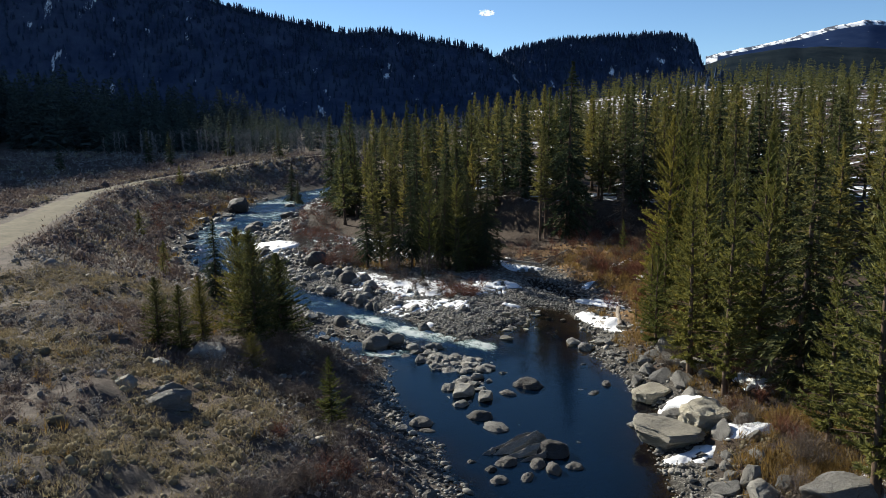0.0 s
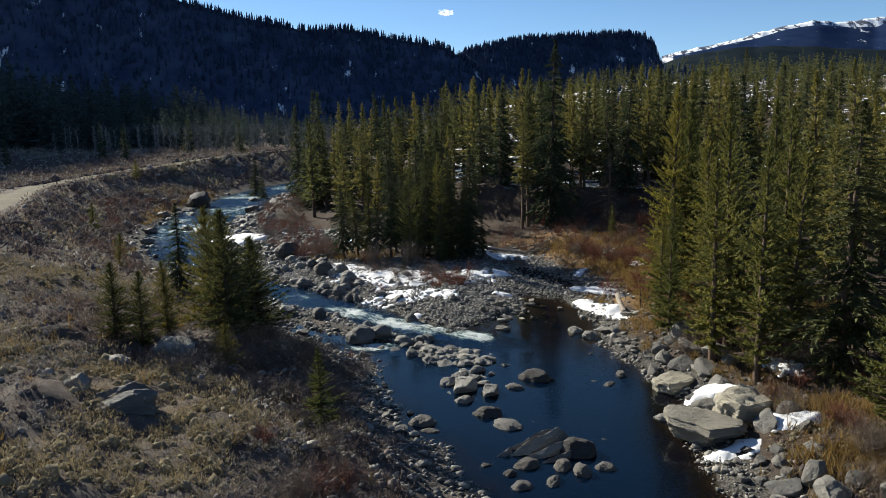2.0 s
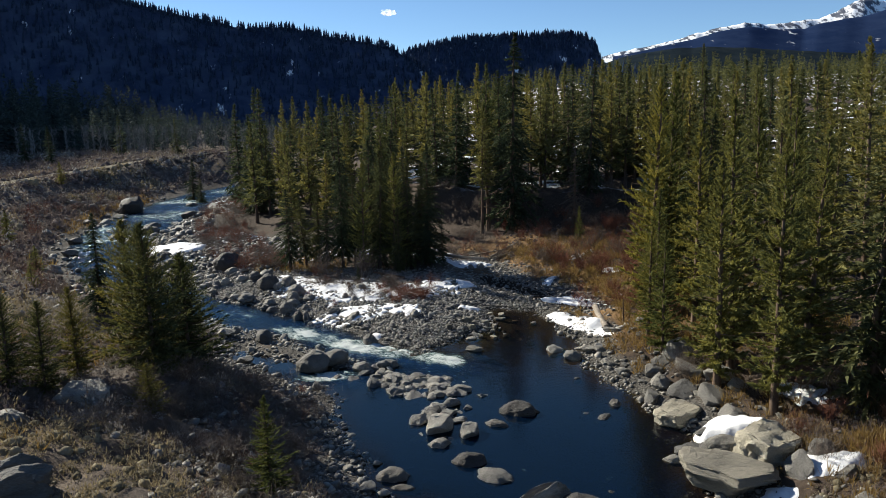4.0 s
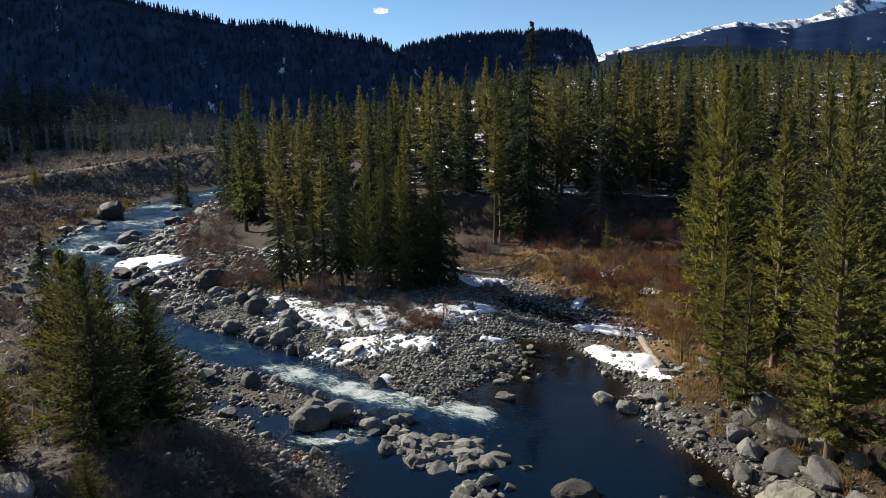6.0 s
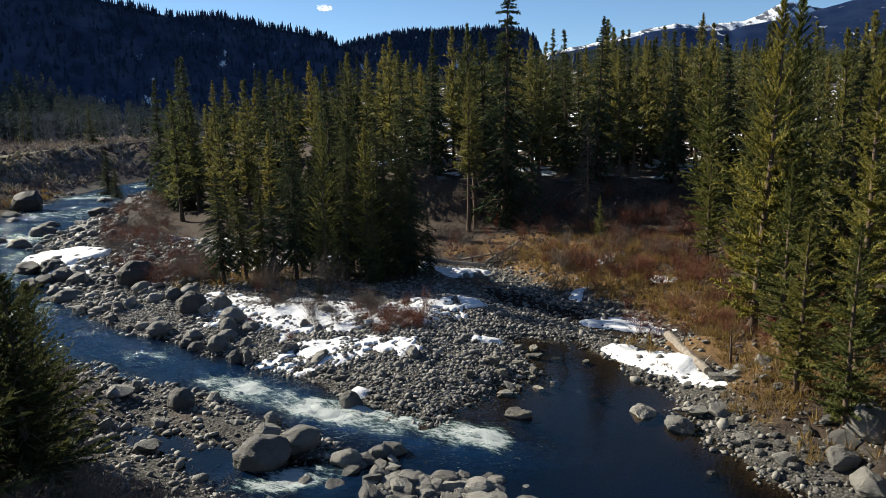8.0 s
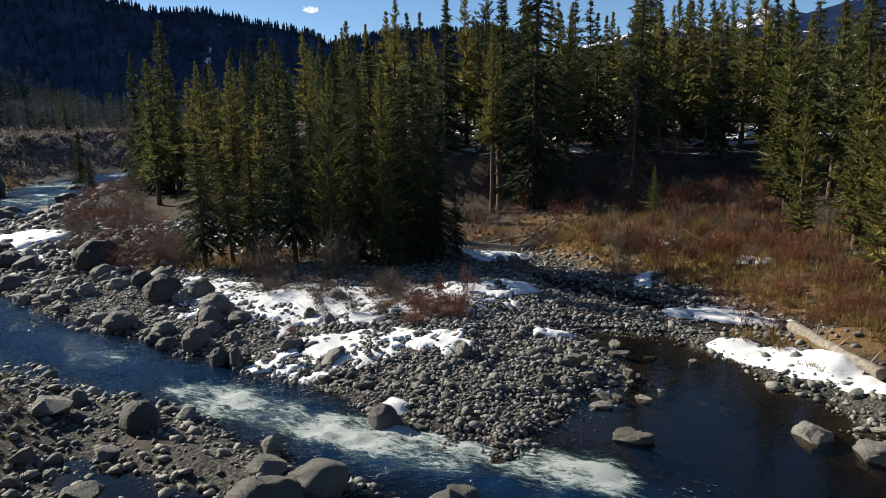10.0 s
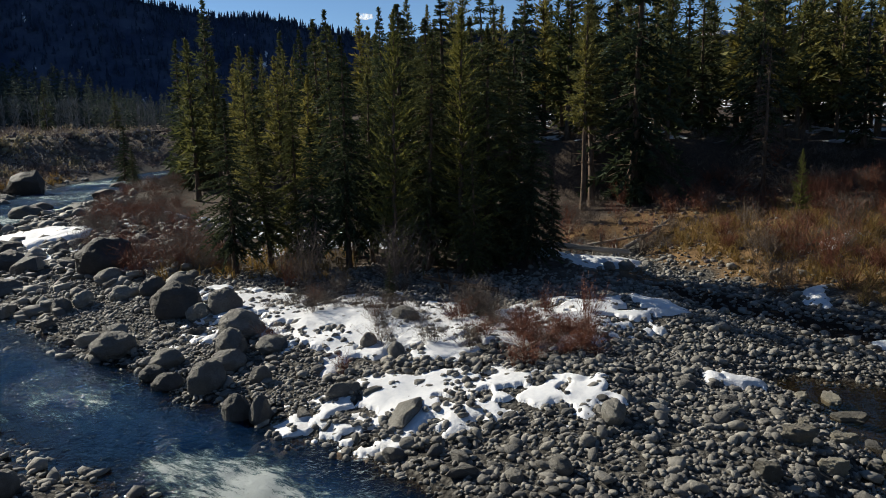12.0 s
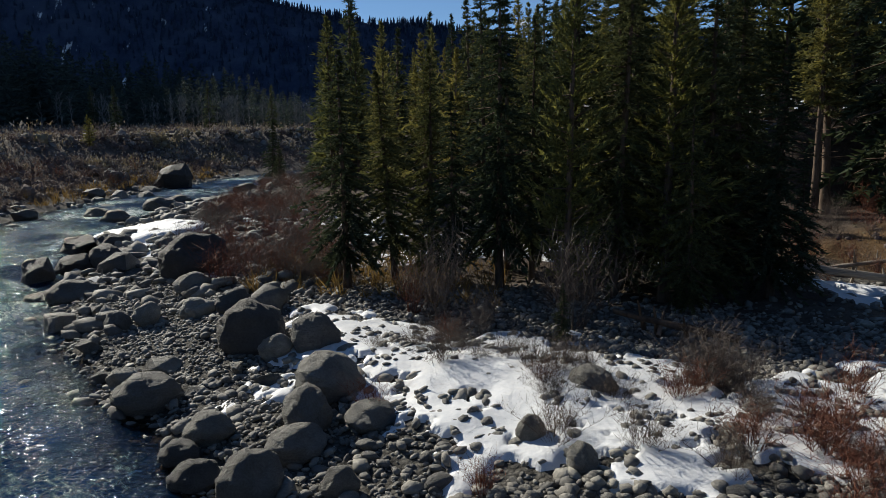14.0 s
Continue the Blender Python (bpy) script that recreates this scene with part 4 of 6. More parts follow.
def hull_mesh(name, points, rng, mat, edge=0.06, split=2, rough=0.03, degrees=30):
    """A broken block: the hull of some points, its edges worn, its faces a little uneven."""
    bm = bmesh.new()
    for p in points:
        bm.verts.new(p)
    res = bmesh.ops.convex_hull(bm, input=bm.verts)
    bmesh.ops.delete(bm, geom=[g for g in res["geom_interior"] if isinstance(g, bmesh.types.BMVert)], context="VERTS")
    bmesh.ops.dissolve_limit(bm, angle_limit=radians(14), verts=bm.verts, edges=bm.edges)
    bmesh.ops.bevel(bm, geom=list(bm.edges), offset=edge, segments=2, profile=0.6, affect="EDGES", clamp_overlap=True)
    bmesh.ops.triangulate(bm, faces=bm.faces)
    for _ in range(split):
        longest = [e for e in bm.edges if e.calc_length() > 0.3]
        if longest:
            bmesh.ops.subdivide_edges(bm, edges=longest, cuts=1)
            bmesh.ops.triangulate(bm, faces=bm.faces)
    s = rng.random() * 60
    for v in bm.verts:
        p = v.co
        d = noise.noise(p * 1.4 + Vector((s, 0, 0))) + 0.5 * noise.noise(p * 3.5 + Vector((0, s, 0))) + 0.3 * noise.noise(p * 8.0 + Vector((0, 0, s))) - 0.5 * abs(noise.noise(Vector((p.x * 1.2, p.y * 2.0, p.z * 4.5 + s)))) ** 0.5
        v.co = p * (1 + rough * d * 2)
    bm.normal_update()
    for f in bm.faces:
        f.smooth = True
    for e in bm.edges:
        e.smooth = len(e.link_faces) < 2 or e.calc_face_angle(0) < radians(degrees)
    me = bpy.data.meshes.new(name)
    bm.to_mesh(me)
    bm.free()
    me.materials.append(mat)
    return me


def knobs(rng, n, flat=1.0):
    p = rng.normal(size=(n, 3))
    p /= np.linalg.norm(p, axis=1)[:, None]
    return [tuple(q) for q in p * rng.uniform(0.82, 1.12, (n, 1)) * np.array([1, 1, flat])]


def slab_points(rng, under=0.62):
    """A thick slab with a nearly flat top, an uneven outline and an undercut foot."""
    pts = []
    n = 10
    for k in range(n):
        a = k * 6.283 / n + rng.uniform(-0.2, 0.2)
        r = rng.uniform(0.82, 1.08)
        pts += [(math.cos(a) * r * 0.86, math.sin(a) * r * 0.86, 0.85 + rng.uniform(-0.12, 0.06)), (math.cos(a) * r, math.sin(a) * r, 0.35 + rng.uniform(-0.15, 0.15)),
                (math.cos(a) * r * under, math.sin(a) * r * under, -0.9)]
    return pts


def rib_points(rng):
    """A long rib of rock that rises from a low tip to a blunt end."""
    pts = []
    for k in range(9):
        t = -1 + k / 4
        top = -0.45 + 1.4 * min(1, max(0.0, (t + 1) / 1.45)) ** 0.8 - 1.1 * max(0.0, t - 0.55)
        pts += [(t, 0.35 * rng.uniform(0.7, 1.2), top), (t, -0.4 * rng.uniform(0.7, 1.2), top - 0.18), (t * 0.98, 0.9, -0.9), (t * 0.98, -0.9, -0.9)]
    return pts


BOULDERS = [hull_mesh("boulder", knobs(rock_rng, 24 + k), rock_rng, ROCK, 0.08, 3, 0.07, 34) if k % 2
            else crisp(mesh_np("boulder", *rock_shape(rock_rng, 4, 3, 0.15, 0.74), [ROCK], True), 40) for k in range(8)]
SLABS = [hull_mesh("boulder", slab_points(rock_rng), rock_rng, TAN_ROCK, 0.16, 4, 0.11, 50) for k in range(4)]
RIBS = [hull_mesh("boulder", rib_points(rock_rng), rock_rng, ROCK, 0.09, 4, 0.1, 44) for k in range(4)]
DARKS = [m.copy() for m in BOULDERS]
for m in DARKS:
    m.materials[0] = DARK_ROCK
STONES = [hull_mesh("stone", knobs(rock_rng, 16 + k % 6), rock_rng, ROCK, 0.09, 0, 0.07) for k in range(10)]
laid = []


def boulder(x, y, lx, ly, lz, turn=0.0, sink=0.3, label="grey granite boulder among the river stones", tilt=0.0, k=None, lift=0.0, group="boulders of the river"):
    """A boulder of that length, width and height, sunk by a share of its height."""
    pick = int(rock_rng.integers(8)) if k is None else k
    if "rounded" in label or "smooth" in label:
        pick = pick // 2 * 2
    me = SLABS[pick % 4] if "slab" in label else RIBS[pick % 4] if "rib" in label or "outcrop" in label else (DARKS if "dark" in label else BOULDERS)[pick]
    z = max(ground_z(x, y), -0.25) + lz * (0.5 - sink) + lift
    m = pose(x, y, z, tilt, tilt * 0.5, turn) @ Matrix.Diagonal((lx * 0.55, ly * 0.55, lz * 0.6, 1))
    put("boulder", me, None, label, "boulder", group, at=m)
    laid.append((x, y, max(lx, ly) * 0.5))


# slabs of the right bank
boulder(12.8, 24.2, 3.2, 1.9, 0.8, -28, 0.2, "broad flat granite slab overhanging the pool", 4, 1, 0.25)
boulder(14.7, 25.2, 2.5, 1.8, 1.5, 20, 0.36, "leaning granite slab with snow against it", 14, 3)
boulder(14.9, 23.6, 0.6, 1.0, 1.2, 10, 0.3, "narrow upright granite block", 8, 5)
boulder(13.6, 29.6, 2.3, 1.5, 0.85, 25, 0.35, "flat granite slab at the water's edge", 5, 7)
boulder(14.0, 26.4, 1.3, 0.7, 0.6, -20, 0.3)
boulder(16.2, 24.4, 0.9, 0.75, 0.7, 30, 0.3, "rounded grey boulder beside the snow drift")
boulder(16.75, 17.5, 2.9, 1.7, 1.3, 8, 0.4, "large mossy granite boulder at the bank's corner", 6, 1)
boulder(14.6, 19.6, 0.7, 0.7, 1.1, 15, 0.3, "upright pale granite block in the rubble", 10, 3)
boulder(13.7, 19.7, 1.2, 0.8, 0.7, -15, 0.3, "broken granite block in the rubble", 8, 5)
boulder(14.6, 18.5, 1.2, 1.0, 0.9, 40, 0.3, "broken granite block in the rubble", 12, 7)
boulder(13.1, 18.9, 0.8, 0.7, 0.6, 60, 0.3, "broken granite block in the rubble", 8, 1)
boulder(15.6, 18.9, 0.9, 0.7, 0.6, 20, 0.3, "broken granite block in the rubble", 8, 3)
boulder(12.1, 26.3, 0.75, 0.4, 0.4, -30, 0.3, "pale wedge-shaped stone at the pool's edge")
for x, y, s in [(14.6, 21.8, 0.6), (13.8, 21.5, 0.5), (13.3, 21.9, 0.45), (14.2, 21.0, 0.55), (12.9, 21.1, 0.4), (15.9, 34.8, 1.6), (15.7, 32.9, 1.3), (14.2, 32.7, 0.95), (15.0, 34.6, 0.9), (14.6, 31.4, 1.2), (15.4, 30.2, 1.3), (16.3, 31.6, 1.1), (14.4, 33.9, 0.9), (11.2, 39.2, 0.95), (11.8, 37.9, 1.0), (15.3, 28.4, 1.1)]:
    boulder(x, y, s * 1.2, s * 0.9, s * 0.7, rock_rng.uniform(0, 180), 0.3, "angular grey granite block on the rocky bank", 8, int(rock_rng.integers(4)) * 2 + 1)
# pool
WETL = "dark rounded boulder standing in the still pool"
for x, y, lx, ly, lz, turn in [(7.7, 31.5, 1.55, 1.0, 0.8, -15), (6.5, 30.4, 1.0, 0.6, 0.5, -35), (5.0, 27.4, 1.2, 0.85, 0.65, -10), (2.3, 26.7, 1.1, 0.75, 0.6, 0), (2.6, 25.9, 0.95, 0.4, 0.3, -10), (11.8, 31.6, 0.6, 0.45, 0.5, -60),
                               (10.3, 30.9, 0.55, 0.35, 0.3, 10), (7.9, 23.6, 1.5, 1.0, 0.9, -20), (6.0, 22.7, 0.95, 0.7, 0.55, 20), (7.2, 22.5, 0.8, 0.6, 0.6, 80), (7.8, 22.0, 0.8, 0.6, 0.65, 100), (5.3, 22.1, 0.5, 0.45, 0.45, 0),
                               (10.9, 30.4, 0.9, 0.5, 0.4, 40), (8.7, 22.3, 0.8, 0.55, 0.5, 0), (5.6, 21.2, 0.8, 0.6, 0.5, 30), (6.7, 21.4, 0.8, 0.5, 0.5, 60), (9.2, 24.6, 0.4, 0.35, 0.3, 0), (4.5, 22.8, 0.5, 0.4, 0.35, 0), (11.1, 34.9, 0.4, 0.35, 0.3, 0)]:
    boulder(x, y, lx, ly, lz, turn, 0.24, WETL)
boulder(5.7, 26.2, 1.4, 1.0, 0.55, -50, 0.3, "pale half-sunken stone in the pool", 0, 2)
for x, y, lx, ly, lz, turn, tilt, k in [(6.3, 24.25, 2.7, 0.42, 1.0, 24, 6, 3), (6.5, 23.85, 2.9, 0.5, 1.25, 26, 9, 1), (6.75, 23.4, 2.4, 0.45, 0.95, 22, 12, 7), (7.1, 23.0, 1.9, 0.4, 0.7, 27, 14, 5), (5.2, 23.5, 0.9, 0.4, 0.6, 30, 8, 1)]:
    boulder(x, y, lx, ly, lz, turn, 0.28, "long upturned rib of the rock ledge in the pool", tilt, k, 0.0, "ribs of the rock ledge")
# chain of rocks below the riffle
boulder(-1.2, 38.5, 1.6, 1.2, 1.05, 0, 0.2, "smooth pale rounded boulder beside the riffle", 0, 0)
boulder(-0.1, 39.1, 1.3, 1.0, 0.8, 10, 0.25, "smooth pale rounded boulder beside the riffle", 0, 2)
for x, y, s in [(1.2, 37.9, 1.05), (2.6, 38.3, 0.85), (1.7, 35.8, 1.0), (0.8, 36.5, 0.8), (2.7, 36.5, 0.65), (3.6, 36.3, 0.7), (4.6, 35.5, 1.1), (5.6, 34.3, 0.95), (3.8, 35.2, 0.7), (3.1, 35.1, 0.7), (2.0, 37.0, 0.7), (4.4, 36.4, 0.6),
                (4.1, 29.0, 0.95), (5.3, 29.8, 1.2), (3.5, 31.2, 1.0), (4.2, 30.4, 1.5), (3.4, 33.8, 1.0), (2.7, 34.6, 1.0), (5.4, 33.8, 1.0), (4.5, 34.4, 0.9), (4.2, 32.2, 0.8), (5.2, 31.2, 0.7), (3.3, 29.9, 0.6), (0.0, 37.2, 0.5), (-0.9, 35.8, 0.6), (5.2, 35.9, 0.7)]:
    boulder(x, y, s * 1.02, s * 0.76, s * 0.66, rock_rng.uniform(0, 180), 0.22, "angular grey rock in the chain below the riffle", rock_rng.uniform(-10, 10), int(rock_rng.integers(4)) * 2 + 1)
# stones beside the fallen log
for x, y, lx in [(8.9, 60.3, 0.45), (9.8, 60.0, 0.6), (10.6, 60.2, 0.75), (11.4, 60.4, 0.5), (8.2, 60.6, 0.4), (11.9, 61.2, 0.5), (7.4, 61.6, 0.45)]:
    boulder(x, y, lx, lx * 0.75, lx * 0.6, rock_rng.uniform(0, 180), 0.25, "grey rounded boulder beside the fallen log")
# gravel bar and upstream
boulder(-9.6, 62.4, 2.0, 1.7, 1.4, 10, 0.15, "large dark rounded boulder on the gravel bar", 0, 0)
boulder(-5.5, 55.4, 1.5, 1.2, 1.15, -25, 0.2, "large dark leaning boulder beside the snow", 8, 4)
BARL = "rounded grey boulder on the gravel bar"
for x, y, lx, lz in [(-8.9, 60.6, 1.0, 0.6), (-4.0, 54.8, 0.95, 0.75), (-4.7, 54.6, 0.65, 0.5), (-3.3, 52.9, 1.15, 0.75), (-3.4, 51.8, 0.9, 0.65), (-6.7, 53.2, 1.15, 0.6), (-5.0, 51.7, 0.8, 0.45), (-4.7, 50.4, 0.7, 0.4), (-5.2, 51.1, 0.6, 0.35),
                     (-3.7, 49.9, 0.85, 0.65), (-3.4, 51.0, 0.95, 0.45), (-2.4, 51.8, 0.9, 0.4), (1.1, 52.1, 0.75, 0.4), (0.1, 50.8, 0.42, 0.4), (-2.5, 49.9, 0.5, 0.4), (0.7, 49.9, 0.45, 0.4), (-9.6, 57.6, 0.65, 0.55), (-9.0, 58.0, 0.65, 0.55),
                     (-7.9, 58.2, 0.85, 0.5), (-6.8, 58.0, 0.9, 0.6), (-4.2, 43.2, 1.0, 0.7), (1.6, 42.3, 0.75, 0.6), (-1.1, 41.4, 0.55, 0.4), (-6.1, 45.2, 0.5, 0.45), (-2.8, 48.2, 0.6, 0.6), (-2.3, 48.0, 0.6, 0.6), (4.3, 45.2, 0.6, 0.35), (2.9, 43.9, 0.45, 0.3)]:
    boulder(x, y, lx, lx * rock_rng.uniform(0.65, 0.9), lz * 1.15, rock_rng.uniform(0, 180), 0.24, BARL)
for x, y, lx, lz in [(7.1, 40.0, 1.0, 0.5), (9.1, 46.8, 0.45, 0.2), (9.8, 46.8, 0.7, 0.25), (9.5, 45.8, 0.8, 0.25), (10.4, 45.5, 0.45, 0.2), (11.3, 44.6, 0.4, 0.25), (7.3, 44.2, 0.6, 0.35), (8.4, 44.5, 0.5, 0.25), (8.8, 43.8, 0.4, 0.35), (7.4, 43.4, 0.45, 0.3),
                     (7.8, 42.4, 0.4, 0.2), (8.5, 42.3, 0.6, 0.2), (8.0, 45.1, 0.35, 0.25), (8.3, 43.6, 0.3, 0.2), (8.6, 43.3, 0.35, 0.2), (6.1, 43.2, 0.4, 0.35)]:
    boulder(x, y, lx, lx * 0.6, lz, rock_rng.uniform(0, 180), 0.2, "pale flat slab of stone in the brown shallows")
RAPL = "dark boulder in the upstream rapids"
for x, y, lx, lz in [(-16.4, 64.9, 1.5, 1.2), (-16.0, 66.6, 1.45, 0.8), (-15.1, 67.1, 1.35, 0.8), (-13.3, 61.9, 1.6, 0.7), (-14.5, 62.1, 1.2, 0.5), (-18.7, 71.5, 2.3, 1.0), (-17.0, 71.3, 1.8, 0.9), (-23.3, 89.5, 2.7, 1.3), (-23.3, 83.2, 1.9, 0.95),
                     (-26, 86, 1.8, 1.0), (-24.5, 95, 2.0, 1.0), (-28.5, 92, 1.6, 0.8), (-22, 103, 2.2, 1.1), (-30, 101, 1.6, 0.8), (-25, 118, 2.4, 1.2), (-33, 98, 2.0, 1.0), (-29.5, 84, 1.5, 0.8), (-27, 76, 1.6, 0.8), (-36, 107, 2.2, 1.2)]:
    boulder(x, y, lx, lx * 0.8, lz * 1.1, rock_rng.uniform(0, 180), 0.24, RAPL)
boulder(-31.8, 110.9, 3.8, 3.0, 2.8, 20, 0.15, "huge dark boulder upstream at the river's edge", 0, 3)
# left bank
LEFTL = "weathered pale rock outcrop among sagebrush"
boulder(-7.6, 21.2, 2.2, 0.75, 0.7, 22, 0.3, LEFTL, 4, 3)
boulder(-8.0, 21.85, 2.4, 0.6, 0.8, 21, 0.3, LEFTL, 6, 1)
boulder(-9.5, 22.3, 1.1, 0.7, 0.5, 0, 0.35, LEFTL)
boulder(-10.0, 26.2, 1.7, 0.8, 0.5, -5, 0.35, LEFTL)
boulder(-8.2, 28.6, 1.9, 1.3, 1.0, 0, 0.42, "big boulder shaded by the saplings")


def scatter_boulders(count, pick, lo, hi, label, group, seed, sink=0.3, gap=1.0):
    rng = np.random.default_rng(seed)
    done = 0
    for _ in range(count * 12):
        if done >= count:
            break
        x, y = pick(rng)
        s = lo + (hi - lo) * rng.random() ** 2.2
        if any((x - a) ** 2 + (y - b) ** 2 < ((c + s * 0.4) * gap) ** 2 for a, b, c in laid):
            continue
        z = max(ground_z(x, y), -0.2 + float(water_level(x, y))) + s * 0.6 * (0.5 - sink)
        m = pose(x, y, z, rng.uniform(-15, 15), rng.uniform(-15, 15), rng.uniform(0, 360)) @ Matrix.Diagonal((s * rng.uniform(0.55, 0.8), s * rng.uniform(0.4, 0.6), s * rng.uniform(0.28, 0.45), 1))
        put("rock", STONES[int(rng.integers(10))], None, label, "rock", group, at=m)
        laid.append((x, y, s * 0.5))
        done += 1


def near_edge(x0, x1, y0, y1, lo, hi):
    def pick(rng):
        for _ in range(400):
            x, y = rng.uniform(x0, x1), rng.uniform(y0, y1)
            if lo < float(wet(np.array([x]), np.array([y]))[0]) < hi:
                return x, y
        return x0, y0
    return pick


def chain_spot(rng):
    """A spot along the chain of rocks from the riffle down into the pool."""
    y = rng.uniform(29.0, 38.5)
    return float(np.interp(y, [29, 31.5, 34, 36.5, 38.5], [4.6, 4.4, 4.4, 3.0, 1.4])) + rng.normal(0, 0.95), y


def heap_spot(rng):
    """A spot on the heap of broken rock beside the riffle, or on the smaller one below it."""
    if rng.random() < 0.25:
        return rng.normal(4.2, 0.55), rng.normal(31.9, 0.5)
    t = rng.random()
    return 1.5 + 3.7 * t + rng.normal(0, 0.4), 36.9 - 2.5 * t + rng.normal(0, 0.6)


scatter_boulders(72, near_edge(11.5, 18, 14, 41, -0.3, 3.6), 0.3, 0.85, "angular grey rock of the rocky bank", "rocks of the far bank", 1, 0.3, 0.75)
scatter_boulders(12, near_edge(-2, 6, 14, 34, -0.4, 1.6), 0.25, 0.7, "grey rock on the sagebrush bank's edge", "rocks of the near bank", 2)
scatter_boulders(45, near_edge(-12, 3, 40, 62, -0.4, 2.0), 0.35, 1.0, "rounded grey river rock on the bar", "rocks of the gravel bar", 3)
scatter_boulders(20, chain_spot, 0.24, 0.72, "angular grey rock in the chain below the riffle", "rocks below the riffle", 4, 0.26, 0.5)
scatter_boulders(135, heap_spot, 0.32, 0.85, "broken pale grey rock in the heap beside the riffle", "rocks below the riffle", 8, 0.08, 0.3)
scatter_boulders(28, near_edge(-38, -12, 60, 125, -2.0, 3.0), 0.7, 1.9, "dark rock along the upstream rapids", "rocks of the rapids", 5)
scatter_boulders(18, lambda r: (r.uniform(6.6, 10.6), r.uniform(41, 46.5)), 0.2, 0.55, "pale stone in the shallow pool's head", "stones of the shallows", 7)


def stones_at(x, y, size, rng, level, lift=0.0):
    """Many small stones in one mesh."""
    bv, bf = ICO[level]
    n = len(x)
    sc = np.stack([size * rng.uniform(0.8, 1.3, n), size * rng.uniform(0.6, 1.0, n), size * rng.uniform(0.4, 0.7, n)], -1) * 0.5
    knock = 1 + 0.22 * rng.normal(size=(n, len(bv), 1)) * (0.8 if level == 1 else 0.45)
    v = bv[None] * knock * sc[:, None]
    a = rng.random(n) * 6.283
    c, s = np.cos(a)[:, None], np.sin(a)[:, None]
    tilt = rng.normal(0, 0.25, (n, 1))
    vz = v[..., 2] + v[..., 0] * tilt
    out = np.stack([v[..., 0] * c - v[..., 1] * s + x[:, None], v[..., 0] * s + v[..., 1] * c + y[:, None],
                    vz + (height(x, y) + size * 0.14 + lift)[:, None]], -1)
    return out.reshape(-1, 3), (bf[None] + (np.arange(n) * len(bv))[:, None, None]).reshape(-1, 3)


SNOW_SHEET = [(-4.6, 56.2, 1.1), (-2.8, 54.8, 1.9), (-0.5, 53.0, 2.3), (1.8, 51.2, 2.3), (3.9, 50.8, 1.7), (6.0, 51.4, 1.5), (8.0, 51.8, 0.9)]
SNOW_THIN = [(-1.3, 47.2, 0.9), (0.5, 47.3, 1.5), (2.2, 47.0, 1.4), (3.5, 46.2, 0.7)]


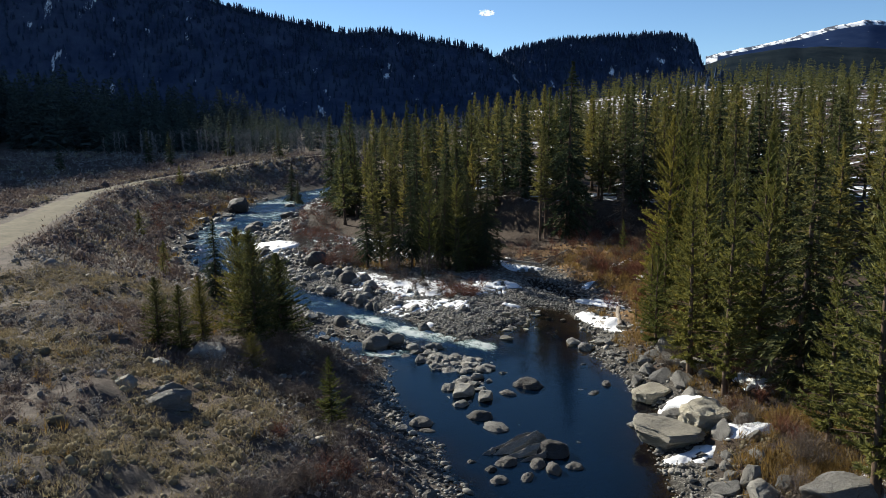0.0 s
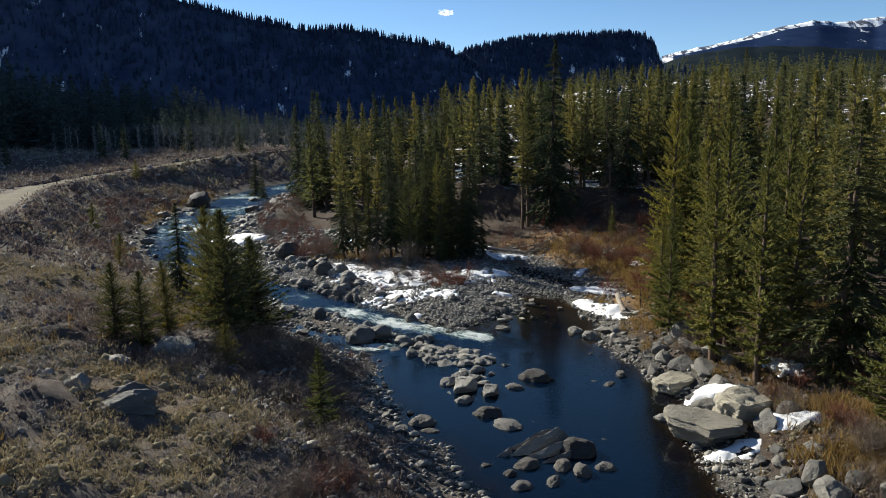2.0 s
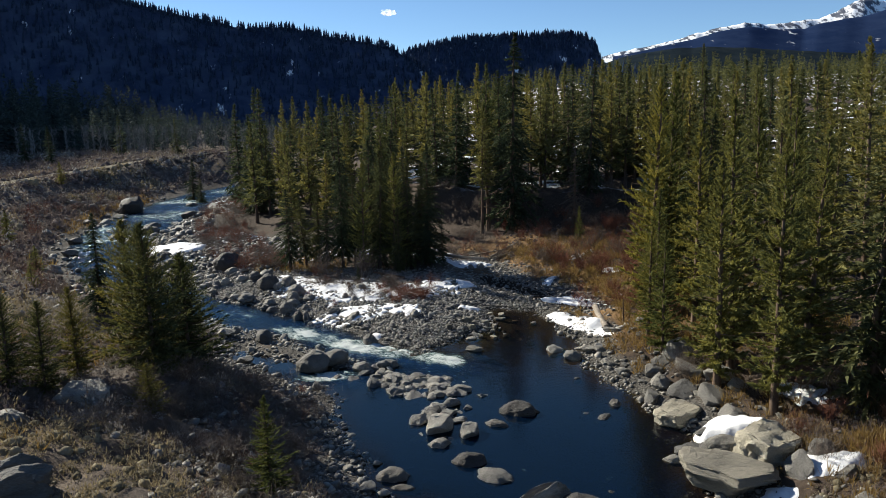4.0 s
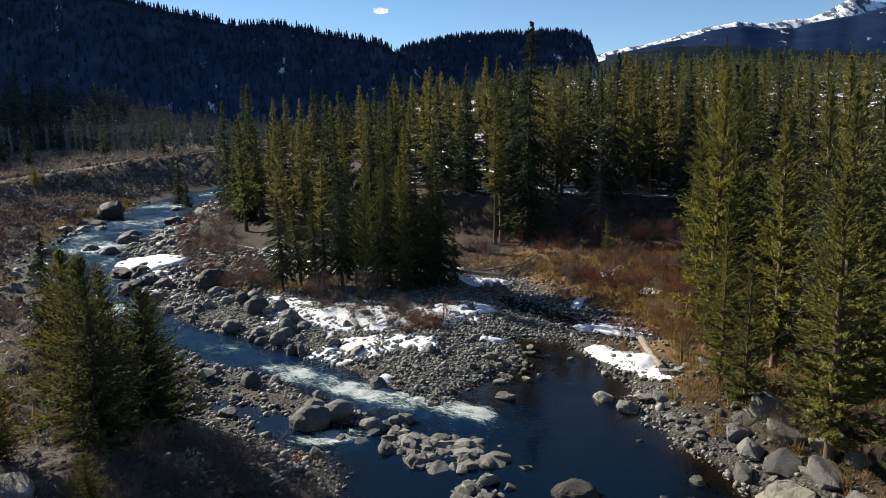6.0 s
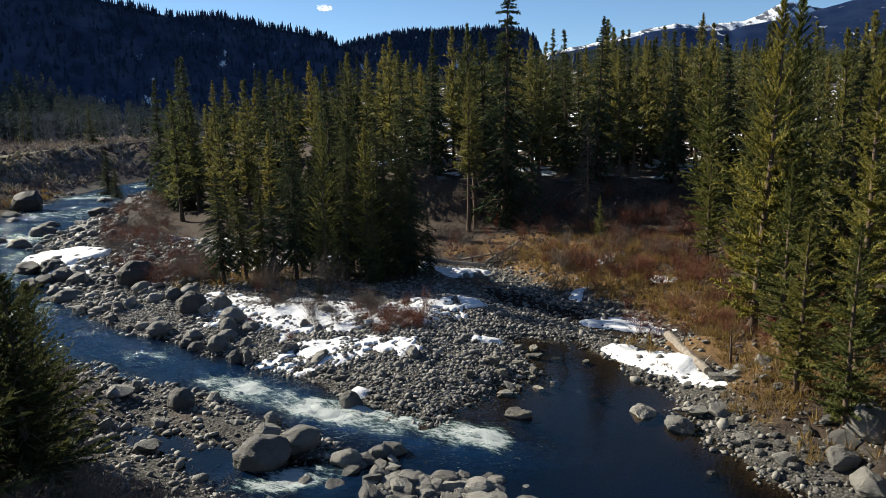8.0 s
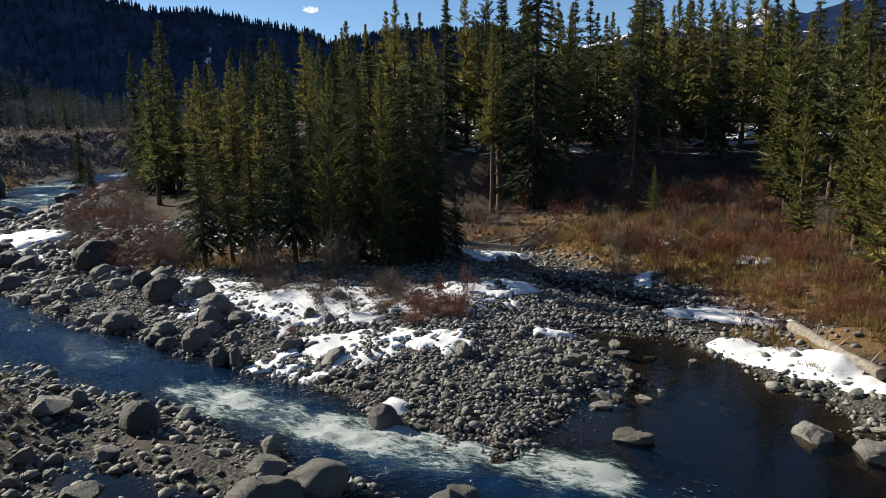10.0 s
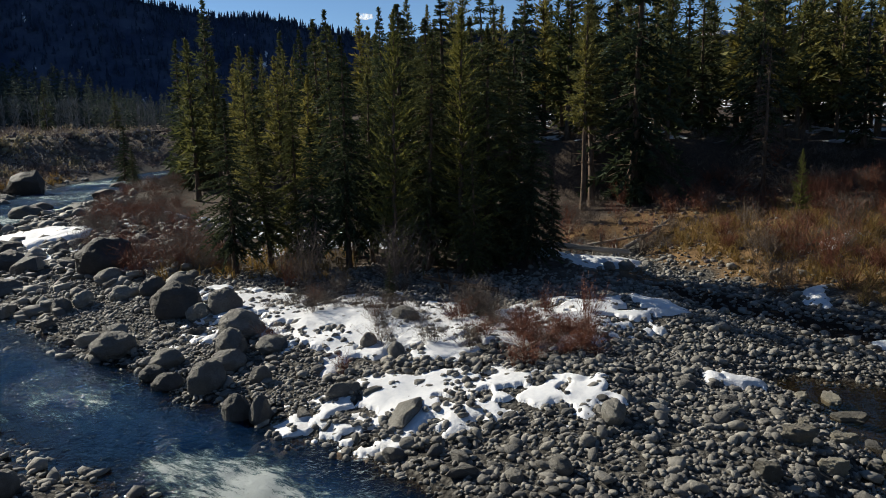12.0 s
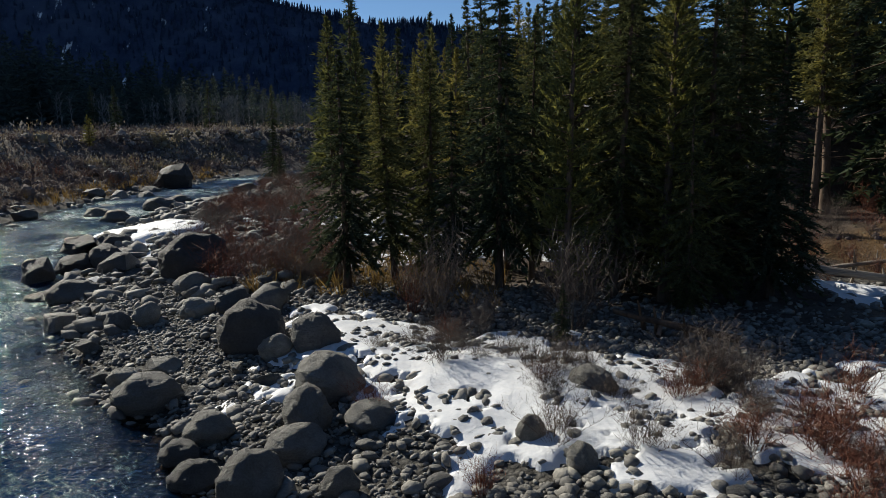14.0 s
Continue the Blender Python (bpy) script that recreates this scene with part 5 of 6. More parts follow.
def cobble_beds():
    rng = np.random.default_rng(44)
    n = 72000
    x, y = rng.uniform(-14, 13, n), rng.uniform(37, 63, n)
    d, (left, right) = wet(x, y), sides(x, y)
    ok = (d > -0.15 - rng.exponential(np.where(x > 6, 0.18, 0.35), n)) & (left < 0.5) & (right < 0.5) & (y < 59 - 0.35 * x + rng.normal(0, 1, n))
    ok &= (chain(x, y, BACK) > 0.1 + 0.4 * rng.normal(size=n)) | (y > 56.5) | (rng.random(n) < 0.05)
    on_snow = (np.minimum(chain(x, y, SNOW_SHEET), chain(x, y, SNOW_THIN) + 0.2) < -0.2) & (rng.random(n) < 0.75)
    ok &= ~on_snow
    x, y = x[ok], y[ok]
    size = np.clip(rng.lognormal(-2.28, 0.38, len(x)), 0.06, 0.4)
    big = (size > 0.165) & (y < 54) & (y > 40)
    v, f = stones_at(x[~big], y[~big], size[~big], rng, 1)
    v2, f2 = stones_at(x[big], y[big], size[big], rng, 2)
    v, f = np.concatenate([v, v2]), np.concatenate([f, f2 + len(v)])
    me = mesh_np("cobbles", v, f, [COBBLE], True)
    put("cobbles", me, label="rounded grey cobbles of the gravel bar", category="cobbles", kind="stuff")
    n = 52000
    x, y = rng.uniform(-14, 20, n), rng.uniform(14, 64, n)
    d, (left, right) = wet(x, y), sides(x, y)
    back = chain(x, y, BACK)
    ok = (((left > 0.5) & (d > -0.7) & (d < rng.exponential(1.6, n))) | ((right > 0.5) & (np.minimum(d, back) < rng.exponential(1.3, n)) & (d > -0.5))
          | ((d > 0.2) & (back < 0.8) & (rng.random(n) < 0.3)))
    x, y = x[ok], y[ok]
    size = np.clip(rng.lognormal(-2.05, 0.5, len(x)), 0.07, 0.5)
    n = 2600
    x2, y2 = rng.uniform(-42, -8, n), rng.uniform(48, 130, n)
    d2 = wet(x2, y2)
    ok = (d2 > -1.5) & (d2 < np.abs(rng.normal(0, 2.5, n)))
    x2, y2 = x2[ok], y2[ok]
    x3, y3 = rng.uniform(-22, -3, 60), rng.uniform(12, 48, 60)
    x4, y4 = rng.uniform(-24, -5, 2600), rng.uniform(58, 96, 2600)
    ok = (wet(x4, y4) > -0.5) & (sides(x4, y4)[0] < 0.5) & (sides(x4, y4)[1] < 0.5)
    x2, y2 = np.r_[x2, x4[ok]], np.r_[y2, y4[ok]]
    n = 1500
    x5, y5 = rng.uniform(-50, -8, n), rng.uniform(44, 130, n)
    ok = (sides(x5, y5)[0] > 0.5) & (wet(x5, y5) > 0.5) & (chain(x5, y5, ROAD) > 0.5) & (x5 > road_x(y5))
    x2, y2 = np.r_[x2, x5[ok]], np.r_[y2, y5[ok]]
    x10, y10 = rng.uniform(0, 20, 2200), rng.uniform(-32, 14, 2200)
    d10 = wet(x10, y10)
    ok = (d10 > -0.5) & (d10 < rng.exponential(1.3, 2200))
    x3, y3 = np.r_[x3, x10[ok]], np.r_[y3, y10[ok]]
    x6, y6 = rng.uniform(-4.5, 6, 150), rng.uniform(49, 56, 150)
    x3, y3 = np.r_[x3, x6], np.r_[y3, y6]
    n = 900
    x7, y7 = rng.uniform(-7, 3, n), rng.uniform(13, 36, n)
    ok = (sides(x7, y7)[0] > 0.5) & (wet(x7, y7) > 0.3) & (wet(x7, y7) < 5.5)
    x3, y3 = np.r_[x3, x7[ok]], np.r_[y3, y7[ok]]
    x, y = np.r_[x, x2, x3], np.r_[y, y2, y3]
    size = np.r_[size, np.clip(rng.lognormal(-0.95, 0.45, len(x2)), 0.2, 1.3), rng.uniform(0.14, 0.42, len(x3))]
    v, f = stones_at(x, y, size, rng, 1)
    n = 5200
    xs, ys = rng.uniform(-5.5, 7, n), rng.uniform(45, 57, n)
    sheet = np.minimum(chain(xs, ys, SNOW_SHEET), chain(xs, ys, SNOW_THIN))
    ok = (sheet < 0.3) & (fbm(xs * 1.6, ys * 1.6, 23, 2) > 0.55)
    v8, f8 = stones_at(xs[ok], ys[ok], rng.uniform(0.08, 0.24, ok.sum()), rng, 1, 0.075)
    v, f = np.concatenate([v, v8]), np.concatenate([f, f8 + len(v)])
    put("bank_stones", mesh_np("bank_stones", v, f, [COBBLE], True), label="loose grey stones along the river's banks", category="stones", kind="stuff")


cobble_beds()


# ---- snow ----
def snow_patch(rows, thick, res, seed, label, cut=0.5, ragged=1.0):
    r = np.array(rows)
    pad = r[:, 2].max() + 1.0
    gx, gy, f = grid_mesh(np.arange(r[:, 0].min() - pad, r[:, 0].max() + pad, res), np.arange(r[:, 1].min() - pad, r[:, 1].max() + pad, res))
    inside = -chain(gx, gy, rows) + (fbm(gx * 1.3, gy * 1.3, seed, 4) - 0.5) * 2.2 * ragged
    holes = fbm(gx * 2.2, gy * 2.2, seed + 7, 3)
    inside = np.where(holes > cut, inside - (holes - cut) * 14 * ragged, inside)
    z = height(gx, gy) + 0.035 + thick * np.clip(np.where(inside > 0, (np.maximum(inside, 0) / 0.3) ** 0.6, inside / 0.22), -1.6, 1) + 0.25 * thick * (fbm(gx * 3, gy * 3, seed + 3, 3) - 0.5)
    keep = (inside > -0.35)[f].any(1)
    v, f, _ = used_only(np.stack([gx, gy, z], -1), f[keep])
    put("snow_patch", mesh_np("snow_patch", v, f, [SNOW], True), label=label, category="snow", group="snow patches")


snow_patch(SNOW_SHEET, 0.075, 0.06, 1, "thawing snow sheet with stones poking through it", 0.6, 1.2)
snow_patch(SNOW_THIN, 0.045, 0.05, 2, "patchy thin snow on cobbles near the riffle", 0.57, 1.3)
snow_patch([(-5.0, 52.2, 0.4), (-4.2, 53.6, 0.5)], 0.12, 0.08, 3, "small snow remnant between boulders")
snow_patch([(13.7, 49.4, 0.6), (15.0, 48.9, 1.0), (15.9, 47.2, 0.4)], 0.08, 0.1, 4, "bluish snow patch on the back channel", 0.7, 0.4)
snow_patch([(12.8, 45.3, 0.3), (13.65, 43.3, 0.8), (14.2, 40.6, 0.3), (14.3, 39.5, 0.1)], 0.05, 0.08, 5, "white snow wedge along the pool's edge", 0.85, 0.2)
snow_patch([(7.6, 61.0, 0.7), (9.4, 61.3, 1.1), (11.0, 61.2, 0.7)], 0.15, 0.12, 6, "snow beside the fallen log", 0.6)
snow_patch([(7.5, 47.3, 0.4), (8.0, 47.0, 0.3)], 0.1, 0.07, 7, "small snow remnant on cobbles", 0.65, 0.5)
snow_patch([(1.9, 43.0, 0.15), (2.3, 42.9, 0.12)], 0.1, 0.06, 8, "small snow remnant behind a stone", 0.8, 0.3)
snow_patch([(-19.3, 76.4, 1.5), (-15.6, 73.4, 1.9)], 0.3, 0.15, 9, "bright snow bank among upstream boulders", 0.75, 0.5)
snow_patch([(-11, 79.6, 1.2), (-6.5, 77.6, 1.4)], 0.25, 0.15, 10, "snow strip behind the willows")
snow_patch([(13.9, 27.5, 0.5), (14.8, 27.7, 0.95), (15.5, 27.2, 0.5)], 0.34, 0.08, 11, "snow drift on the granite slabs", 0.9, 0.2)
snow_patch([(15.2, 23.9, 0.6), (16.4, 23.4, 0.7)], 0.26, 0.08, 12, "snow drift beside the leaning slab", 0.8, 0.4)
snow_patch([(13.0, 22.7, 0.35), (13.8, 22.9, 0.4)], 0.09, 0.08, 13, "shaded snow under the slabs", 0.7, 0.5)
snow_patch([(17.5, 57.6, 0.5), (19.2, 58.6, 0.3)], 0.15, 0.12, 14, "thin snow among red willows", 0.55)
snow_patch([(18.9, 53.0, 0.5), (19.3, 52.4, 0.3)], 0.15, 0.1, 15, "snow remnant on the straw meadow", 0.8, 0.4)
snow_patch([(14.4, 54.0, 0.4), (15.0, 54.8, 0.3)], 0.12, 0.1, 16, "snow remnant at the meadow's edge", 0.7, 0.5)
snow_patch([(8.6, 66.5, 0.6), (6.5, 64.8, 0.6), (7.6, 68.5, 0.5)], 0.15, 0.14, 17, "patchy snow on the dry channel", 0.55)
snow_patch([(-3.0, 66.0, 0.9), (0.5, 65.4, 1.3), (3.5, 65.8, 1.0)], 0.12, 0.14, 19, "patchy snow behind the island grove", 0.58)
snow_patch([(17.3, 17.0, 0.5), (18.6, 17.8, 0.9)], 0.14, 0.08, 20, "snow bank behind the corner boulder", 0.8, 0.4)
snow_patch([(17.6, 29.0, 0.3), (18.6, 28.0, 0.5)], 0.15, 0.1, 18, "snow remnant under the pines", 0.6)


# ---- logs ----
def log(a, b, r0, r1, label, seed, mat=LOG_WOOD):
    rng = np.random.default_rng(seed)
    a, b = Vector(a), Vector(b)
    n, sides_n = 12, 10
    axis = (b - a).normalized()
    u = axis.cross(Vector((0, 0, 1))).normalized()
    w = axis.cross(u)
    V = []
    for i in range(n):
        t = i / (n - 1)
        c = a.lerp(b, t) + u * (math.sin(t * 4) * 0.05)
        r = (r0 + (r1 - r0) * t) * rng.uniform(0.94, 1.06)
        V += [c + (u * math.cos(k * 6.283 / sides_n) + w * math.sin(k * 6.283 / sides_n)) * r * rng.uniform(0.92, 1.06) for k in range(sides_n)]
    idx = np.arange(n * sides_n).reshape(n, sides_n)
    nxt = np.roll(idx, -1, 1)
    F = [list(q) for q in np.stack([idx[:-1], idx[1:], nxt[1:], nxt[:-1]], -1).reshape(-1, 4)]
    me = bpy.data.meshes.new("log")
    me.from_pydata([tuple(v) for v in V], [], [[int(q) for q in f] for f in F] + [[int(q) for q in idx[0]], [int(q) for q in idx[-1][::-1]]])
    me.materials.append(mat)
    top = put("fallen_log", me, label=label, category="log")
    for k in range(5):
        t = rng.uniform(0.15, 0.9)
        c = a.lerp(b, t)
        d = (u * rng.normal() + Vector((0, 0, abs(rng.normal()) + 0.3))).normalized() * rng.uniform(0.25, 0.6)
        v, f = tapered(rng, d.length, 0.03, 5, 3, 0.02)
        m = d.to_track_quat("Z", "Y").to_matrix().to_4x4()
        m.translation = c
        put("branch_stub", mesh_np("branch_stub", v, f, [mat]), top, at=m)


log((15.4, 45.5, ground_z(15.4, 45.5) + 0.25), (14.5, 40.9, ground_z(14.5, 40.9) + 0.25), 0.2, 0.16, "bleached fallen log lying beside the snow", 1)
log((7.6, 62.9, ground_z(7.6, 62.9) + 0.3), (11.6, 62.4, ground_z(11.6, 62.4) + 0.3), 0.11, 0.14, "grey fallen log across the dry channel", 2)
log((2.0, 55.6, ground_z(2.0, 55.6) + 0.5), (4.2, 54.6, ground_z(4.2, 54.6) + 0.2), 0.06, 0.08, "brown fallen trunk at the island's edge", 3, BARK)


log((12.1, 64.2, ground_z(12.1, 64.2) + 0.25), (14.8, 65.4, ground_z(14.8, 65.4) + 0.4), 0.1, 0.06, "grey driftwood trunk in the willow tangle", 4)
log((10.6, 65.6, ground_z(10.6, 65.6) + 0.2), (13.2, 64.4, ground_z(13.2, 64.4) + 0.5), 0.08, 0.05, "thin grey driftwood trunk in the willow tangle", 5)


def snag(x, y, h, label, seed):
    v, f = tapered(np.random.default_rng(seed), h, 0.05, 7, 6, 0.1)
    put("dead_snag", mesh_np("dead_snag", v, f, [BARK]), label=label, category="snag", at=pose(x, y, ground_z(x, y), 2, -3, 0))


snag(15.6, 41.2, 1.5, "thin dark dead stem standing beside the log", 71)
snag(18.3, 64.8, 1.1, "short broken stump among red willows", 72)


# ---- shrubs and grass ----
def shrub_mesh(seed, stems, h, spread, mat, thick=0.012, twigs=3):
    rng = np.random.default_rng(seed)
    V, F, k = [], [], 0

    def stick(p, q, r):
        nonlocal k
        s1 = np.cross(q - p, rng.normal(size=3))
        s1 *= r / (np.linalg.norm(s1) + 1e-9)
        V.extend([p - s1, p + s1, q])
        F.append([k, k + 1, k + 2])
        k += 3

    for _ in range(stems):
        az, out = rng.random() * 6.283, min(abs(rng.normal(0, 0.5)), 0.95) * spread
        p = np.array([math.cos(az), math.sin(az), 0]) * rng.random() * 0.18 * spread
        top = h * rng.uniform(0.5, 1.05)
        for i in range(3):
            q = p + np.array([math.cos(az) * out / 3 * (0.7 + 0.3 * i), math.sin(az) * out / 3 * (0.7 + 0.3 * i), top / 3]) + rng.normal(0, 0.03 * h, 3)
            stick(p, q, thick * (1 - 0.28 * i))
            if i:
                for _ in range(twigs):
                    t = p + (q - p) * rng.random()
                    stick(t, t + np.array([rng.normal(0, 0.12), rng.normal(0, 0.12), abs(rng.normal(0.16, 0.08))]) * h, thick * 0.5)
            p = q
    return mesh_np("willow_shrub", np.array(V), np.array(F), [mat])


RED_SHRUBS = [shrub_mesh(600 + k, 52, 1.0, 0.8, RED_STEM, 0.0085, 5) for k in range(4)]
GREY_SHRUBS = [shrub_mesh(700 + k, 58, 1.0, 0.9, GREY_STEM, 0.0065, 8) for k in range(3)]
shrub_rng = np.random.default_rng(55)


THICKET = {True: [], False: []}


def thicket(x, y, h, red=True, wide=1.0):
    """A bush of the far thickets, kept for one joined mesh."""
    me = (RED_SHRUBS if red else GREY_SHRUBS)[int(shrub_rng.integers(3))]
    co = np.zeros(len(me.vertices) * 3)
    me.vertices.foreach_get("co", co)
    co = co.reshape(-1, 9)[::2].reshape(-1, 3)   # every other twig
    a = shrub_rng.uniform(0, 6.283)
    c, s = math.cos(a), math.sin(a)
    THICKET[red].append(np.stack([(co[:, 0] * c - co[:, 1] * s) * h * wide + x, (co[:, 0] * s + co[:, 1] * c) * h * wide + y, co[:, 2] * h + ground_z(x, y) - 0.03], -1))


def shrub(x, y, h, red=True, wide=1.0):
    me = (RED_SHRUBS if red else GREY_SHRUBS)[int(shrub_rng.integers(4 if red else 3))]
    m = pose(x, y, ground_z(x, y) - 0.03, 0, 0, shrub_rng.uniform(0, 360)) @ Matrix.Diagonal((h * wide, h * wide, h, 1))
    put("willow_shrub", me, None, "leafless reddish willow shrub beside the river" if red else "leafless grey-brown bush with fine twigs", "shrub", "bare shrubs", at=m)


for x, y, h, red, w in [(4.9, 51.6, 0.9, True, 1.0), (3.2, 52.6, 1.05, False, 1.2), (2.9, 52.3, 0.95, False, 1.3), (3.5, 52.4, 0.8, False, 1.2), (2.6, 51.9, 0.7, True, 1.3), (-1.7, 56.9, 2.0, False, 0.8), (-2.3, 57.4, 1.2, True, 1.0), (-0.6, 55.8, 1.0, False, 1.0), (4.2, 50.6, 0.8, True, 1.3), (3.6, 49.8, 0.8, True, 1.4),
                        (4.6, 49.7, 0.7, True, 1.3), (0.2, 52.8, 0.7, False, 1.2), (-1.4, 53.4, 0.8, False, 1.3), (1.5, 50.0, 0.7, False, 1.2), (0.4, 50.6, 0.8, False, 1.1), (2.4, 49.4, 0.7, False, 1.2), (-2.4, 52.0, 0.7, True, 1.1), (-0.6, 49.6, 0.6, True, 1.0),
                        (5.8, 50.9, 1.2, True, 0.8), (1.2, 56.0, 2.2, False, 0.9), (-1.2, 54.6, 0.7, False, 1.1), (1.4, 51.6, 0.6, False, 1.2), (5.0, 48.9, 0.6, True, 1.2), (18.7, 27.4, 1.5, False, 1.3), (17.6, 26.2, 1.0, True, 1.2), (17.0, 22.6, 0.9, True, 1.3)]:
    shrub(x, y, h, red, w)
root_wad = shrub_mesh(770, 34, 1.0, 1.2, GREY_STEM, 0.03, 3)
put("root_tangle", root_wad, None, "upturned grey root tangle beside the fallen log", "driftwood", at=pose(12.6, 63.4, ground_z(12.6, 63.4) - 0.05, 18, 10, 40) @ Matrix.Diagonal((1.0, 1.0, 1.1, 1)))
for _ in range(22):
    shrub(shrub_rng.uniform(2.6, 5.6), shrub_rng.uniform(47.8, 50.6), shrub_rng.uniform(0.35, 0.65), shrub_rng.random() < 0.85, 1.7)
for _ in range(18):
    a = shrub_rng.random()
    shrub(-3 + 7 * a + shrub_rng.normal(0, 0.5), 54.6 - 4.2 * a + shrub_rng.normal(0, 0.9), shrub_rng.uniform(0.35, 0.7), shrub_rng.random() < 0.3, 1.2)
for _ in range(50):
    thicket(shrub_rng.uniform(5.5, 14), shrub_rng.uniform(63.5, 71), shrub_rng.uniform(0.6, 1.4), shrub_rng.random() < 0.4, 1.3)
for _ in range(85):
    shrub(shrub_rng.uniform(14, 28), shrub_rng.uniform(54, 72), shrub_rng.uniform(0.7, 1.6), shrub_rng.random() < 0.75, 1.1)
for _ in range(60):
    a = shrub_rng.random()
    shrub(16.3 + a * 5 + shrub_rng.normal(0, 0.8), 40 + shrub_rng.random() * 16, shrub_rng.uniform(0.6, 1.3), True, 1.1)
for _ in range(150):
    y = 60.5 + 28 * shrub_rng.random() ** 1.5
    thicket(-4.6 - (y - 60) * 0.25 - 6.5 * shrub_rng.random() * min(1, 0.5 + (y - 60) / 10), y, shrub_rng.uniform(0.6, 1.25), shrub_rng.random() < 0.6, 1.3)
for _ in range(46):
    x = shrub_rng.uniform(9, 40)
    thicket(x, float(terrace_edge(x)) - shrub_rng.uniform(-0.3, 2.6), shrub_rng.uniform(0.6, 1.5), False, 1.4)
for _ in range(60):
    y = shrub_rng.uniform(84, 114)
    thicket(-11 - (y - 84) * 0.2 - 6 * shrub_rng.random(), y, shrub_rng.uniform(0.8, 1.5), shrub_rng.random() < 0.5, 1.5)
for _ in range(56):
    y = shrub_rng.uniform(14, 46)
    x = float(np.interp(y, [12, 24, 33, 46], [2.5, 0.6, -2.4, -8.5])) - abs(shrub_rng.normal(0, 2.2)) - 0.4
    if math.hypot(x + 1.2, y - 23.2) > 1.3:
        shrub(x, y, shrub_rng.uniform(0.6, 1.25), shrub_rng.random() < 0.15, 1.4)
for _ in range(30):
    shrub(shrub_rng.uniform(15, 20), shrub_rng.uniform(16, 34), shrub_rng.uniform(0.6, 1.3), shrub_rng.random() < 0.5, 1.2)
for _ in range(40):
    y = shrub_rng.uniform(50, 120)
    thicket(float(river_x(y)) - shrub_rng.uniform(6, 13), y, shrub_rng.uniform(0.8, 1.6), shrub_rng.random() < 0.4, 1.3)
for _ in range(45):
    thicket(shrub_rng.uniform(-8, -0.5), shrub_rng.uniform(25.5, 35), shrub_rng.uniform(0.5, 1.1), shrub_rng.random() < 0.2, 1.4)
for _ in range(40):
    thicket(shrub_rng.uniform(15, 27), shrub_rng.uniform(46, 71), shrub_rng.uniform(0.5, 1.2), True, 1.4)
for red, mat, text in ((True, RED_STEM, "leafless reddish willow thicket along the banks"), (False, GREY_STEM, "leafless grey-brown thicket along the banks")):
    v = np.concatenate(THICKET[red])
    put("willow_thicket", mesh_np("willow_thicket", v, np.arange(len(v)).reshape(-1, 3), [mat]), label=text, category="thicket", kind="stuff")


def tufts(x, y, size, rng, blades, up, broad=1.0):
    """Leafy clumps: fans of narrow leaves; up sets how upright."""
    n = len(x)
    base = np.stack([x, y, height(x, y) - 0.02], -1)
    a = rng.random((n, blades)) * 6.283
    e = np.clip(rng.normal(up, 0.35, (n, blades)), 0.08, 1.5)
    r = rng.random((n, blades)) ** 0.6 * size[:, None]
    p = base[:, None] + np.stack([np.cos(a) * np.cos(e) * r, np.sin(a) * np.cos(e) * r, np.sin(e) * r * 0.8], -1) * 0.8
    d = np.stack([np.cos(a) * np.cos(e), np.sin(a) * np.cos(e), np.sin(e)], -1) + rng.normal(0, 0.25, (n, blades, 3))
    ln = broad**0.5 * size[:, None] * (rng.uniform(0.12, 0.3, (n, blades)) if up < 1.1 else rng.uniform(0.4, 0.9, (n, blades)))
    w = np.cross(d, rng.normal(size=(n, blades, 3)))
    w /= np.linalg.norm(w, axis=-1, keepdims=True) + 1e-9
    wd = (ln * broad * (0.26 if up < 0.9 else 0.16 if up < 1.1 else 0.035))[..., None]
    V = np.stack([p + w * wd, p + d * ln[..., None], p - w * wd], -2).reshape(-1, 3)
    return V, np.arange(len(V)).reshape(-1, 3)


